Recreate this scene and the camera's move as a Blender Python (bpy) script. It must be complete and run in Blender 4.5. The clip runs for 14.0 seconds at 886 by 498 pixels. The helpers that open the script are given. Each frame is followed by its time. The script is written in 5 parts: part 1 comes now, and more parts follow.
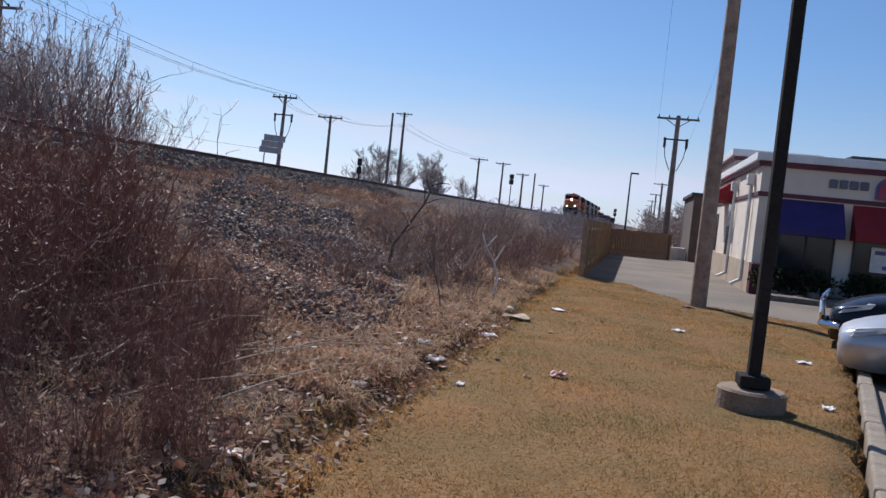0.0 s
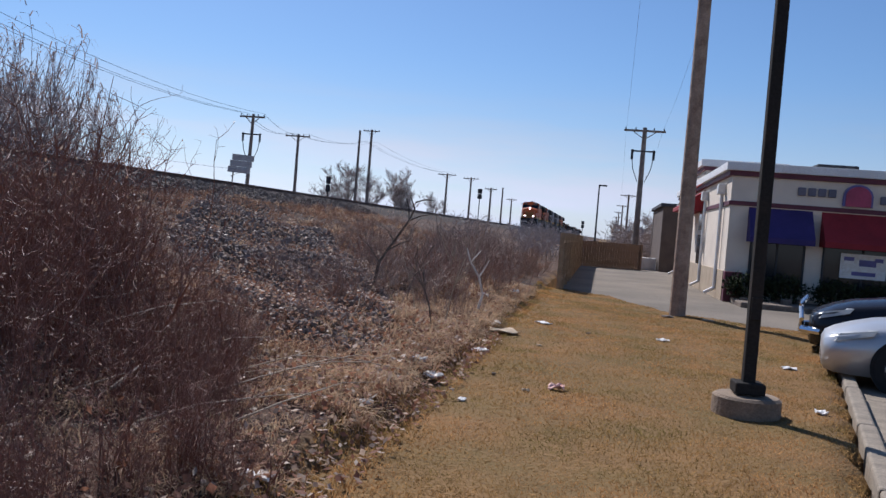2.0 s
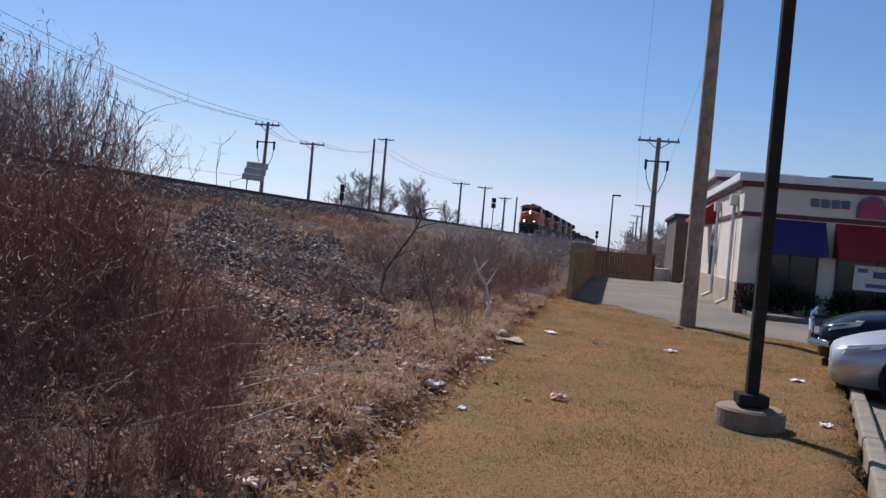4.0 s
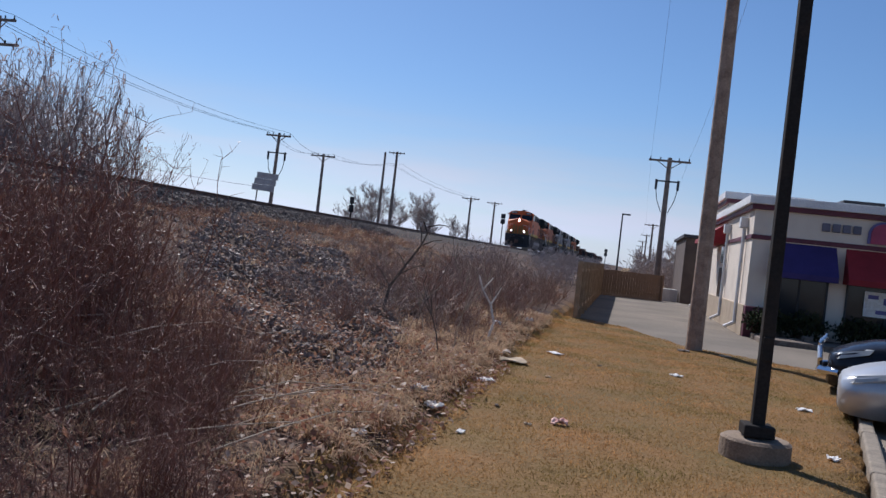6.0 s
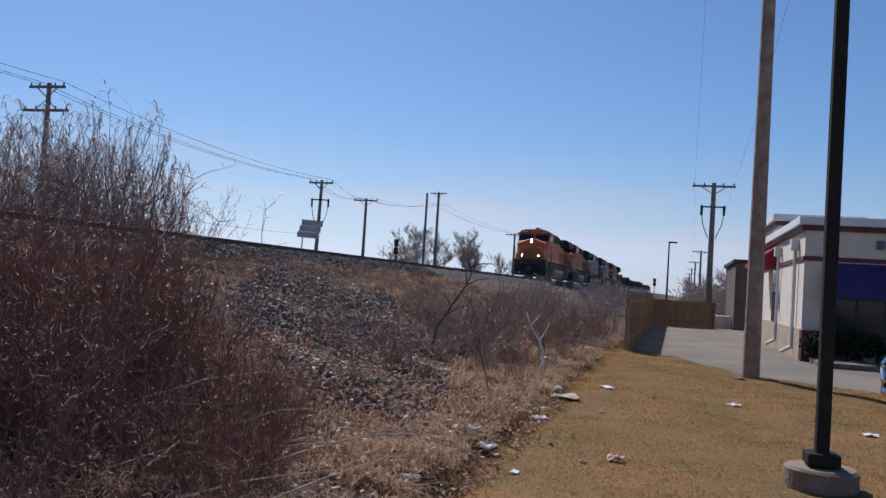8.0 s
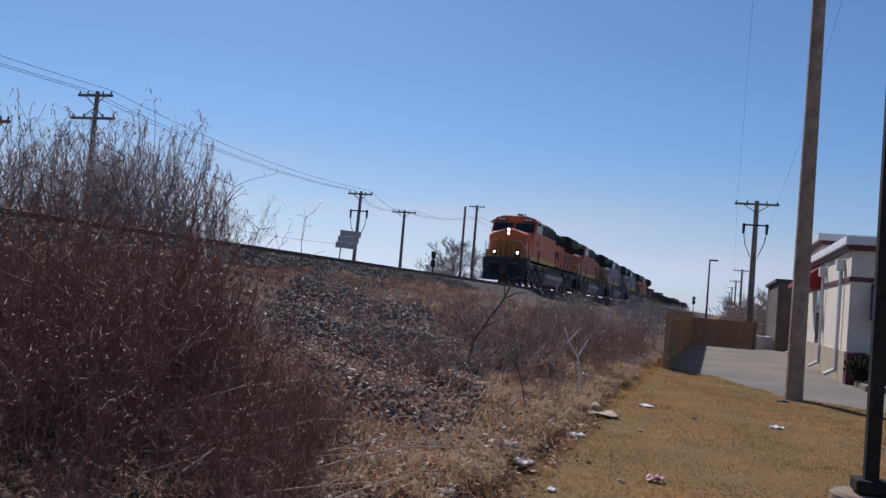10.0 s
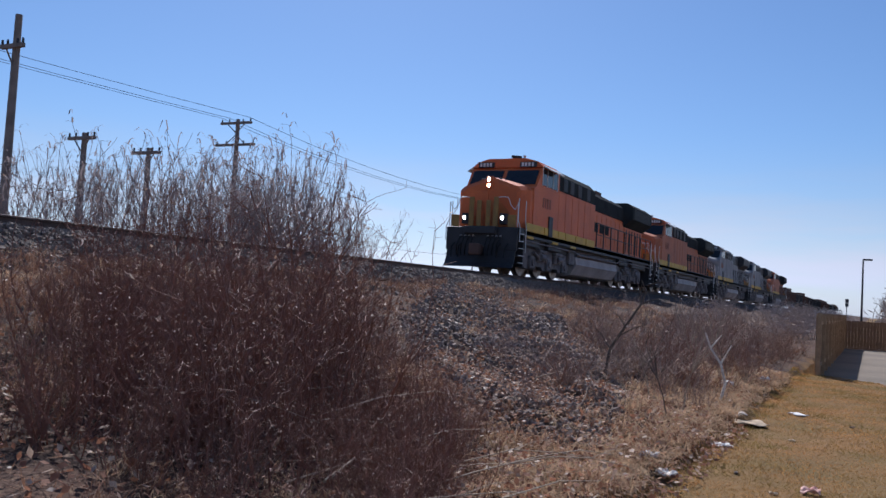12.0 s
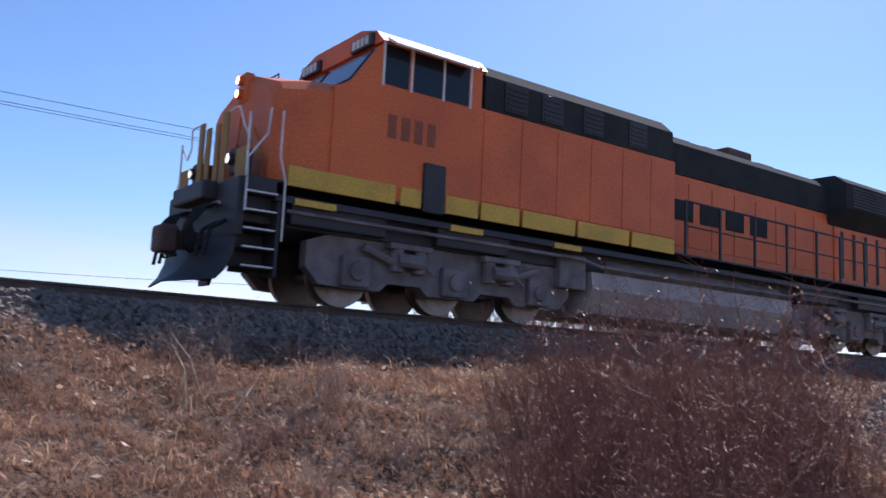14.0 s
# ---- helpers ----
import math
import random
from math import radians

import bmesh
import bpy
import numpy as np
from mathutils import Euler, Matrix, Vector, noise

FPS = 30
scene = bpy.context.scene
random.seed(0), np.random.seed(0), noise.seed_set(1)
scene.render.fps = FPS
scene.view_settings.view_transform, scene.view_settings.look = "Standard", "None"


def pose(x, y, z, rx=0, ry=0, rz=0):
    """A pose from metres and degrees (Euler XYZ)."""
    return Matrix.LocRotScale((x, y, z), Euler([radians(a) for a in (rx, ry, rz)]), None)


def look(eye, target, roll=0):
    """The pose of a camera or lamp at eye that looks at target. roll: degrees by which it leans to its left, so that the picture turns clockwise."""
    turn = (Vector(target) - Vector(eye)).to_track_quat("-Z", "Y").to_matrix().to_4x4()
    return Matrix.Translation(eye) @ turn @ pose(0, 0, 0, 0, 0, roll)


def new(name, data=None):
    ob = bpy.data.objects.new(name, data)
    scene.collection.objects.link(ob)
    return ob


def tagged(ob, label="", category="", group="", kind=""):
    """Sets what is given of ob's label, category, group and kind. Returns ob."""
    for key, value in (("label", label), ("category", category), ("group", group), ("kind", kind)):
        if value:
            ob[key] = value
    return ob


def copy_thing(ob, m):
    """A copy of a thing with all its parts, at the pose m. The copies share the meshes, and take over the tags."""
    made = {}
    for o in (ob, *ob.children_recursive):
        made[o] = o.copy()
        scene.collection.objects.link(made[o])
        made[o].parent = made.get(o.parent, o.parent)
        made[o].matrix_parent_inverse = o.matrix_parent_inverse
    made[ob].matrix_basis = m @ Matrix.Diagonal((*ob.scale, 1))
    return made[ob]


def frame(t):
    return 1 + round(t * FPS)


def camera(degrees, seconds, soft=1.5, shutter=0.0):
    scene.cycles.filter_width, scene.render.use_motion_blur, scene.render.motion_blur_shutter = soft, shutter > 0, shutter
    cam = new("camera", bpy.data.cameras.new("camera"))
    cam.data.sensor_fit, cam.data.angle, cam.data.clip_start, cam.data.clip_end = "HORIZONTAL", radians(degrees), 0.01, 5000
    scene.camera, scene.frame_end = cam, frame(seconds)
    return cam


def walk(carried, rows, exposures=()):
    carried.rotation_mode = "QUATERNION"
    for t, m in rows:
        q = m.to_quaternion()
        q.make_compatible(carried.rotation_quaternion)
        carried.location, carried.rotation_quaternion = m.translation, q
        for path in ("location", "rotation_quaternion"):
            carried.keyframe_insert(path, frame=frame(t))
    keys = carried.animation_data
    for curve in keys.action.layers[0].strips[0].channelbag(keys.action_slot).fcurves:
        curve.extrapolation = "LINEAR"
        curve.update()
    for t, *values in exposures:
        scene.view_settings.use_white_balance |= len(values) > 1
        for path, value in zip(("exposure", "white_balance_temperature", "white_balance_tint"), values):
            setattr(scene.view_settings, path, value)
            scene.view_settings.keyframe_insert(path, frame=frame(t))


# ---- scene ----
cam = camera(54.64, 14.0, soft=1.45, shutter=0.15)
PATH = [
    (0, pose(0.019, -0.108, 1.577, 87.21, -5.95, 12.67)),
    (0.5, pose(-0.141, -0.080, 1.573, 86.92, -5.80, 14.12)),
    (1, pose(-0.181, -0.135, 1.597, 89.65, -4.27, 12.31)),
    (1.5, pose(-0.246, -0.215, 1.575, 88.23, -5.13, 9.65)),
    (2, pose(-0.233, -0.215, 1.562, 88.45, -4.63, 10.51)),
    (2.5, pose(-0.212, -0.220, 1.553, 88.11, -3.89, 11.46)),
    (4.8, pose(-0.094, -0.084, 1.597, 89.19, -7.00, 10.68)),
    (5, pose(-0.092, -0.044, 1.628, 88.77, -7.43, 10.48)),
    (5.5, pose(-0.079, -0.030, 1.586, 91.43, -7.02, 10.47)),
    (6, pose(-0.097, -0.045, 1.617, 89.85, -6.46, 12.06)),
    (6.5, pose(-0.031, -0.020, 1.596, 90.15, -6.61, 12.48)),
    (7, pose(-0.066, -0.034, 1.618, 89.84, -4.47, 14.72)),
    (7.5, pose(-0.080, -0.050, 1.635, 91.20, -3.68, 13.64)),
    (7.7, pose(-0.079, -0.047, 1.634, 91.79, -3.41, 14.46)),
    (10, pose(-0.124, 0.029, 1.619, 92.85, -4.86, 17.59)),
    (10.5, pose(-0.081, 0.010, 1.605, 94.10, -4.20, 20.11)),
    (11, pose(-0.055, -0.017, 1.596, 94.10, -4.11, 19.63)),
    (11.5, pose(-0.107, -0.003, 1.590, 93.82, -3.88, 22.07)),
    (12, pose(-0.117, 0.055, 1.603, 92.96, -3.27, 26.50)),
    (12.5, pose(-0.214, 0.143, 1.637, 93.73, -2.44, 29.91)),
    (13, pose(-0.286, 0.128, 1.633, 94.26, -3.60, 38.61)),
    (13.5, pose(-0.294, -0.004, 1.587, 96.88, -2.94, 45.31)),
    (13.7, pose(-0.331, -0.054, 1.634, 95.48, -2.86, 48.36)),
    (14, pose(-0.416, -0.146, 1.603, 97.78, -2.75, 53.30)),
]
walk(cam, PATH, [(0.0, 0.36, 5700, 14), (4.0, 0.32, 5700, 14), (7.5, 0.2, 5650, 14), (11.0, 0.1, 5600, 14), (11.5, 0.15, 5600, 14), (12.0, 0.35, 5620, 15), (12.5, 0.78, 5650, 16), (13.0, 0.9, 5700, 18), (13.5, 0.75, 5700, 18), (14.0, 1.0, 5800, 20)])

# ---------------------------------------------------------------- light
SUN_AZ, SUN_EL = 33.0, 44.0          # degrees left of the track's line, degrees up
world = bpy.data.worlds.new("world")
scene.world = world
world.use_nodes = True
wn = world.node_tree
sky = wn.nodes.new("ShaderNodeTexSky")
sky.sky_type, sky.sun_disc = "NISHITA", False
sky.sun_elevation, sky.sun_rotation = radians(SUN_EL), radians(-SUN_AZ)
sky.altitude, sky.air_density, sky.dust_density, sky.ozone_density = 200, 1.0, 0.35, 3.5
# clear blue air, paler towards the horizon, with thin low cloud
blue = wn.nodes.new("ShaderNodeMix")
blue.data_type, blue.blend_type = "RGBA", "MULTIPLY"
blue.inputs[0].default_value, blue.inputs[7].default_value = 1.0, (0.91, 1.0, 1.06, 1)
wn.links.new(sky.outputs[0], blue.inputs[6])
grey, pale = wn.nodes.new("ShaderNodeRGBToBW"), wn.nodes.new("ShaderNodeMix")
pale.data_type, pale.blend_type = "RGBA", "MULTIPLY"
pale.inputs[0].default_value, pale.inputs[7].default_value = 1.0, (1.02, 1.05, 1.14, 1)
wn.links.new(sky.outputs[0], grey.inputs[0]), wn.links.new(grey.outputs[0], pale.inputs[6])
aim, part_z = wn.nodes.new("ShaderNodeTexCoord"), wn.nodes.new("ShaderNodeSeparateXYZ")
wn.links.new(aim.outputs["Generated"], part_z.inputs[0])
haze = wn.nodes.new("ShaderNodeMapRange")
haze.interpolation_type = "SMOOTHSTEP"
for k, v in enumerate((0.0, 0.20, 0.55, 0.0)):
    haze.inputs[k + 1].default_value = v
wn.links.new(part_z.outputs[2], haze.inputs[0])
stretch, puff, thin, low, veil, both = (wn.nodes.new("ShaderNode" + k) for k in ("Mapping", "TexNoise", "MapRange", "MapRange", "Math", "Math"))
stretch.inputs["Scale"].default_value = (2.2, 2.2, 16.0)
puff.inputs["Scale"].default_value, puff.inputs["Detail"].default_value = 1.6, 5
for k, v in enumerate((0.42, 0.70, 0.0, 0.75)):
    thin.inputs[k + 1].default_value = v
for k, v in enumerate((0.05, 0.17, 1.0, 0.0)):
    low.inputs[k + 1].default_value = v
veil.operation, both.operation, both.use_clamp = "MULTIPLY", "ADD", True
wn.links.new(aim.outputs["Generated"], stretch.inputs[0]), wn.links.new(stretch.outputs[0], puff.inputs["Vector"])
wn.links.new(puff.outputs[0], thin.inputs[0]), wn.links.new(part_z.outputs[2], low.inputs[0])
wn.links.new(thin.outputs[0], veil.inputs[0]), wn.links.new(low.outputs[0], veil.inputs[1])
wn.links.new(haze.outputs[0], both.inputs[0]), wn.links.new(veil.outputs[0], both.inputs[1])
air = wn.nodes.new("ShaderNodeMix")
air.data_type = "RGBA"
wn.links.new(both.outputs[0], air.inputs[0]), wn.links.new(blue.outputs[2], air.inputs[6]), wn.links.new(pale.outputs[2], air.inputs[7])
wn.links.new(air.outputs[2], wn.nodes["Background"].inputs[0])
wn.nodes["Background"].inputs[1].default_value = 0.065
sun = new("sun", bpy.data.lights.new("sun", "SUN"))
sun.data.energy, sun.data.angle, sun.data.color = 4.0, radians(0.55), (1.0, 0.93, 0.83)
sun.matrix_world = look((0, 0, 30), (30 * math.sin(radians(SUN_AZ)) * math.cos(radians(SUN_EL)),
                                     -30 * math.cos(radians(SUN_AZ)) * math.cos(radians(SUN_EL)),
                                     30 - 30 * math.sin(radians(SUN_EL))))


# ---------------------------------------------------------------- materials
def mat(name, col, col2=None, rough=0.75, metal=0.0, scale=2.0, fine=40.0, bump=0.25, island=0.0, spec=0.4, emit=0.0, lo=0.35, hi=0.68, trans=0.0, vary=0.22, patchy=False):
    m = bpy.data.materials.new(name)
    m.use_nodes = True
    n, l = m.node_tree.nodes, m.node_tree.links
    b = n["Principled BSDF"]
    b.inputs["Roughness"].default_value, b.inputs["Metallic"].default_value = rough, metal
    b.inputs["Specular IOR Level"].default_value = spec
    col2 = col2 or tuple(c * 0.72 for c in col)
    tc = n.new("ShaderNodeTexCoord")
    big = n.new("ShaderNodeTexNoise")
    big.inputs["Scale"].default_value, big.inputs["Detail"].default_value = scale, 5
    small = n.new("ShaderNodeTexNoise")
    small.inputs["Scale"].default_value, small.inputs["Detail"].default_value = fine, 3
    for t in (big, small):
        l.new(tc.outputs["Object"], t.inputs["Vector"])
    ramp = n.new("ShaderNodeMapRange")
    ramp.inputs[1].default_value, ramp.inputs[2].default_value = lo, hi
    l.new(big.outputs[0], ramp.inputs[0])
    mix = n.new("ShaderNodeMix")
    mix.data_type = "RGBA"
    mix.inputs[6].default_value, mix.inputs[7].default_value = (*col, 1), (*col2, 1)
    l.new(ramp.outputs[0], mix.inputs[0])
    gain = n.new("ShaderNodeMapRange")
    gain.inputs[1].default_value, gain.inputs[2].default_value = 0.25, 0.75
    gain.inputs[3].default_value, gain.inputs[4].default_value = 1 - vary, 1 + vary
    l.new(small.outputs[0], gain.inputs[0])
    last = gain.outputs[0]
    if island:
        geo = n.new("ShaderNodeNewGeometry")
        ir = n.new("ShaderNodeMapRange")
        ir.inputs[3].default_value, ir.inputs[4].default_value = 1 - island, 1 + island
        l.new(geo.outputs["Random Per Island"], ir.inputs[0])
        mul = n.new("ShaderNodeMath")
        mul.operation = "MULTIPLY"
        l.new(last, mul.inputs[0]), l.new(ir.outputs[0], mul.inputs[1])
        last = mul.outputs[0]
        # each piece its own place between the two colours
        if not patchy:
            l.new(geo.outputs["Random Per Island"], mix.inputs[0])
    hsv = n.new("ShaderNodeHueSaturation")
    l.new(mix.outputs[2], hsv.inputs["Color"]), l.new(last, hsv.inputs["Value"])
    l.new(hsv.outputs[0], b.inputs["Base Color"])
    if bump:
        bp = n.new("ShaderNodeBump")
        bp.inputs["Strength"].default_value, bp.inputs["Distance"].default_value = bump, 0.02
        l.new(small.outputs[0], bp.inputs["Height"]), l.new(bp.outputs[0], b.inputs["Normal"])
    if trans:
        tr, mx = n.new("ShaderNodeBsdfTranslucent"), n.new("ShaderNodeMixShader")
        l.new(hsv.outputs[0], tr.inputs[0])
        mx.inputs[0].default_value = trans
        l.new(b.outputs[0], mx.inputs[1]), l.new(tr.outputs[0], mx.inputs[2])
        l.new(mx.outputs[0], n["Material Output"].inputs[0])
    if emit:
        b.inputs["Emission Color"].default_value, b.inputs["Emission Strength"].default_value = (*col, 1), emit
    return m


M = {}
M["lawn_blade"] = mat("lawn_blade", (0.44, 0.238, 0.096), (0.20, 0.155, 0.054), 0.9, scale=1.1, island=0.4, bump=0, trans=0.6, spec=0.03, lo=0.38, hi=0.68, patchy=True)
M["dry_blade"] = mat("dry_blade", (0.80, 0.60, 0.38), (0.38, 0.235, 0.145), 0.85, island=0.4, bump=0, trans=0.45, spec=0.1)
M["red_stem"] = mat("red_stem", (0.45, 0.215, 0.148), (0.15, 0.073, 0.054), 0.65, island=0.45, bump=0, trans=0.2)
M["pale_leaf"] = mat("pale_leaf", (0.66, 0.52, 0.40), (0.34, 0.20, 0.12), 0.6, island=0.3, bump=0, trans=0.35)
M["grey_stem"] = mat("grey_stem", (0.46, 0.325, 0.25), (0.21, 0.14, 0.11), 0.8, island=0.3, bump=0)
M["reed"] = mat("reed", (0.55, 0.46, 0.43), (0.21, 0.165, 0.16), 0.8, island=0.35, bump=0, trans=0.35)
M["bank_blade"] = mat("bank_blade", (0.46, 0.265, 0.165), (0.165, 0.088, 0.06), 0.85, island=0.35, bump=0, trans=0.35, spec=0.1)
M["far_twig"] = mat("far_twig", (0.50, 0.43, 0.39), (0.33, 0.275, 0.25), 0.9, island=0.3, bump=0)
# fence wood darkened in its colour for the side away from the sun
M["fence_wood_shaded"] = mat("fence_wood_shaded", (0.25, 0.145, 0.085), (0.18, 0.105, 0.065), 0.9, scale=4, fine=30, bump=0.4)
M["brown_leaf"] = mat("brown_leaf", (0.40, 0.20, 0.12), (0.20, 0.095, 0.06), 0.8, island=0.3, bump=0, trans=0.4)
M["bark"] = mat("bark", (0.20, 0.155, 0.12), (0.10, 0.08, 0.065), 0.9, scale=8)
M["dead_stick"] = mat("dead_stick", (0.52, 0.42, 0.30), (0.33, 0.25, 0.17), 0.8, scale=8)
M["bleached_wood"] = mat("bleached_wood", (0.78, 0.72, 0.63), (0.60, 0.53, 0.45), 0.8, scale=8)
M["stone"] = mat("stone", (0.33, 0.27, 0.225), (0.085, 0.066, 0.055), 0.9, island=0.4, fine=60, spec=0.15)
M["rock"] = mat("rock", (0.40, 0.32, 0.27), (0.10, 0.078, 0.066), 0.9, island=0.45, fine=60, spec=0.15)
M["ballast"] = mat("ballast", (0.12, 0.098, 0.082), (0.06, 0.05, 0.044), 0.95, spec=0.08, scale=6, fine=22, bump=1.0)
M["pole_wood"] = mat("pole_wood", (0.42, 0.30, 0.215), (0.25, 0.17, 0.12), 0.85, scale=5, fine=30, bump=0.5)
M["far_wood"] = mat("far_wood", (0.30, 0.245, 0.205), (0.19, 0.155, 0.13), 0.9)
M["lamp_brown"] = mat("lamp_brown", (0.034, 0.030, 0.027), (0.06, 0.043, 0.032), 0.85, scale=3, bump=0.1, spec=0.08, lo=0.5, hi=0.8)
M["old_concrete"] = mat("old_concrete", (0.30, 0.22, 0.15), (0.19, 0.14, 0.10), 0.95, scale=4, fine=40, bump=0.5)
M["concrete"] = mat("concrete", (0.31, 0.255, 0.19), (0.22, 0.18, 0.135), 0.95, scale=5, fine=50, bump=0.4)
M["asphalt"] = mat("asphalt", (0.215, 0.175, 0.13), (0.14, 0.113, 0.083), 0.9, scale=0.35, fine=60, bump=0.4)
M["stucco"] = mat("stucco", (0.76, 0.655, 0.53), (0.68, 0.58, 0.47), 0.9, scale=1.2, fine=90, bump=0.3, vary=0.06)
M["tan_base"] = mat("tan_base", (0.46, 0.36, 0.25), (0.38, 0.29, 0.20), 0.9, scale=2, fine=90)
M["trim_white"] = mat("trim_white", (0.80, 0.78, 0.75), (0.70, 0.68, 0.66), 0.6, bump=0.1)
M["maroon"] = mat("maroon", (0.14, 0.035, 0.05), (0.10, 0.025, 0.04), 0.6, bump=0.1)
M["purple"] = mat("purple", (0.05, 0.032, 0.14), (0.038, 0.025, 0.11), 0.8, bump=0.1)
M["red_cloth"] = mat("red_cloth", (0.30, 0.022, 0.028), (0.23, 0.017, 0.022), 0.8, bump=0.1)
M["sign_grey"] = mat("sign_grey", (0.16, 0.15, 0.19), None, 0.5, bump=0)
M["sign_pink"] = mat("sign_pink", (0.42, 0.06, 0.12), None, 0.5, bump=0)
M["sign_blue"] = mat("sign_blue", (0.16, 0.14, 0.34), None, 0.5, bump=0)
M["nose_patch"] = mat("nose_patch", (0.64, 0.175, 0.042), (0.52, 0.15, 0.042), 0.55, scale=1.5, bump=0.05)
M["glass"] = mat("glass", (0.02, 0.023, 0.027), (0.013, 0.016, 0.02), 0.1, spec=0.4, bump=0)
M["dark_metal"] = mat("dark_metal", (0.04, 0.04, 0.045), (0.025, 0.025, 0.028), 0.55, bump=0.1)
M["roof_dark"] = mat("roof_dark", (0.06, 0.06, 0.07), None, 0.8)
M["fence_wood"] = mat("fence_wood", (0.45, 0.31, 0.18), (0.34, 0.22, 0.125), 0.85, scale=4, fine=30, bump=0.4)
M["brown_brick"] = mat("brown_brick", (0.13, 0.095, 0.075), (0.09, 0.065, 0.055), 0.9, scale=1.5)
M["orange"] = mat("orange", (0.74, 0.17, 0.045), (0.60, 0.135, 0.04), 0.55, scale=0.9, fine=30, bump=0.05)
M["orange_old"] = mat("orange_old", (0.55, 0.17, 0.07), (0.42, 0.14, 0.07), 0.65, scale=0.9, fine=30, bump=0.05)
M["grey_cab"] = mat("grey_cab", (0.34, 0.33, 0.33), (0.22, 0.21, 0.21), 0.65, scale=0.9, bump=0.05)
M["black_paint"] = mat("black_paint", (0.045, 0.042, 0.045), (0.03, 0.028, 0.03), 0.55, scale=1.2, bump=0.1)
M["green_black"] = mat("green_black", (0.05, 0.055, 0.055), (0.035, 0.038, 0.04), 0.95, scale=1.2, bump=0.1, spec=0.03)
M["loco_yellow"] = mat("loco_yellow", (0.72, 0.45, 0.06), (0.56, 0.34, 0.06), 0.6, scale=1.5, bump=0.05)
M["tank_grey"] = mat("tank_grey", (0.50, 0.45, 0.42), (0.33, 0.28, 0.26), 0.6, scale=1.0, bump=0.15)
M["truck_grey"] = mat("truck_grey", (0.24, 0.21, 0.20), (0.13, 0.11, 0.105), 0.7, scale=2.5, bump=0.3)
M["steel"] = mat("steel", (0.35, 0.30, 0.27), (0.22, 0.17, 0.14), 0.4, 0.8, bump=0.1)
M["rail_steel"] = mat("rail_steel", (0.16, 0.10, 0.075), (0.10, 0.065, 0.05), 0.7, 0.2, scale=3)
M["end_ochre"] = mat("end_ochre", (0.40, 0.22, 0.06), (0.28, 0.16, 0.055), 0.7, scale=3, bump=0.1)
M["handrail_white"] = mat("handrail_white", (0.80, 0.78, 0.74), None, 0.5, bump=0)
M["lamp_glow"] = mat("lamp_glow", (1.0, 0.93, 0.80), (1.0, 0.93, 0.80), 0.4, bump=0, emit=40)
M["faded_number"] = mat("faded_number", (0.34, 0.10, 0.045), (0.24, 0.08, 0.045), 0.7, bump=0.05)
M["silver"] = mat("silver", (0.58, 0.575, 0.57), (0.55, 0.55, 0.55), 0.3, 0.55, bump=0, vary=0.02)
M["car_black"] = mat("car_black", (0.02, 0.02, 0.025), None, 0.2, 0.2, bump=0)
M["rubber"] = mat("rubber", (0.02, 0.02, 0.02), None, 0.85, bump=0.1)
M["chrome"] = mat("chrome", (0.75, 0.75, 0.76), None, 0.12, 1.0, bump=0, vary=0.02)
M["lens"] = mat("lens", (0.50, 0.50, 0.47), (0.42, 0.42, 0.40), 0.12, bump=0, vary=0.05)
M["paper"] = mat("paper", (0.88, 0.85, 0.80), (0.76, 0.70, 0.62), 0.8, scale=10, bump=0.1)
M["card"] = mat("card", (0.60, 0.47, 0.31), (0.46, 0.34, 0.22), 0.85, scale=10, bump=0.1)
M["pink_paper"] = mat("pink_paper", (0.88, 0.54, 0.43), (0.76, 0.44, 0.35), 0.8, scale=12, bump=0.1)
M["board_grey"] = mat("board_grey", (0.56, 0.54, 0.52), (0.45, 0.43, 0.41), 0.8, scale=3)
M["wire"] = mat("wire", (0.05, 0.05, 0.055), None, 0.6, bump=0)
M["sleeper"] = mat("sleeper", (0.12, 0.09, 0.07), (0.07, 0.055, 0.045), 0.9, scale=6)
M["rust"] = mat("rust", (0.16, 0.085, 0.06), (0.09, 0.055, 0.045), 0.8, scale=1.2)
M["hedge"] = mat("hedge", (0.05, 0.06, 0.025), (0.025, 0.03, 0.015), 0.9, island=0.3, bump=0, spec=0.1)
M["mulch"] = mat("mulch", (0.25, 0.20, 0.15), (0.14, 0.10, 0.08), 0.95, scale=8, fine=60, bump=0.8)


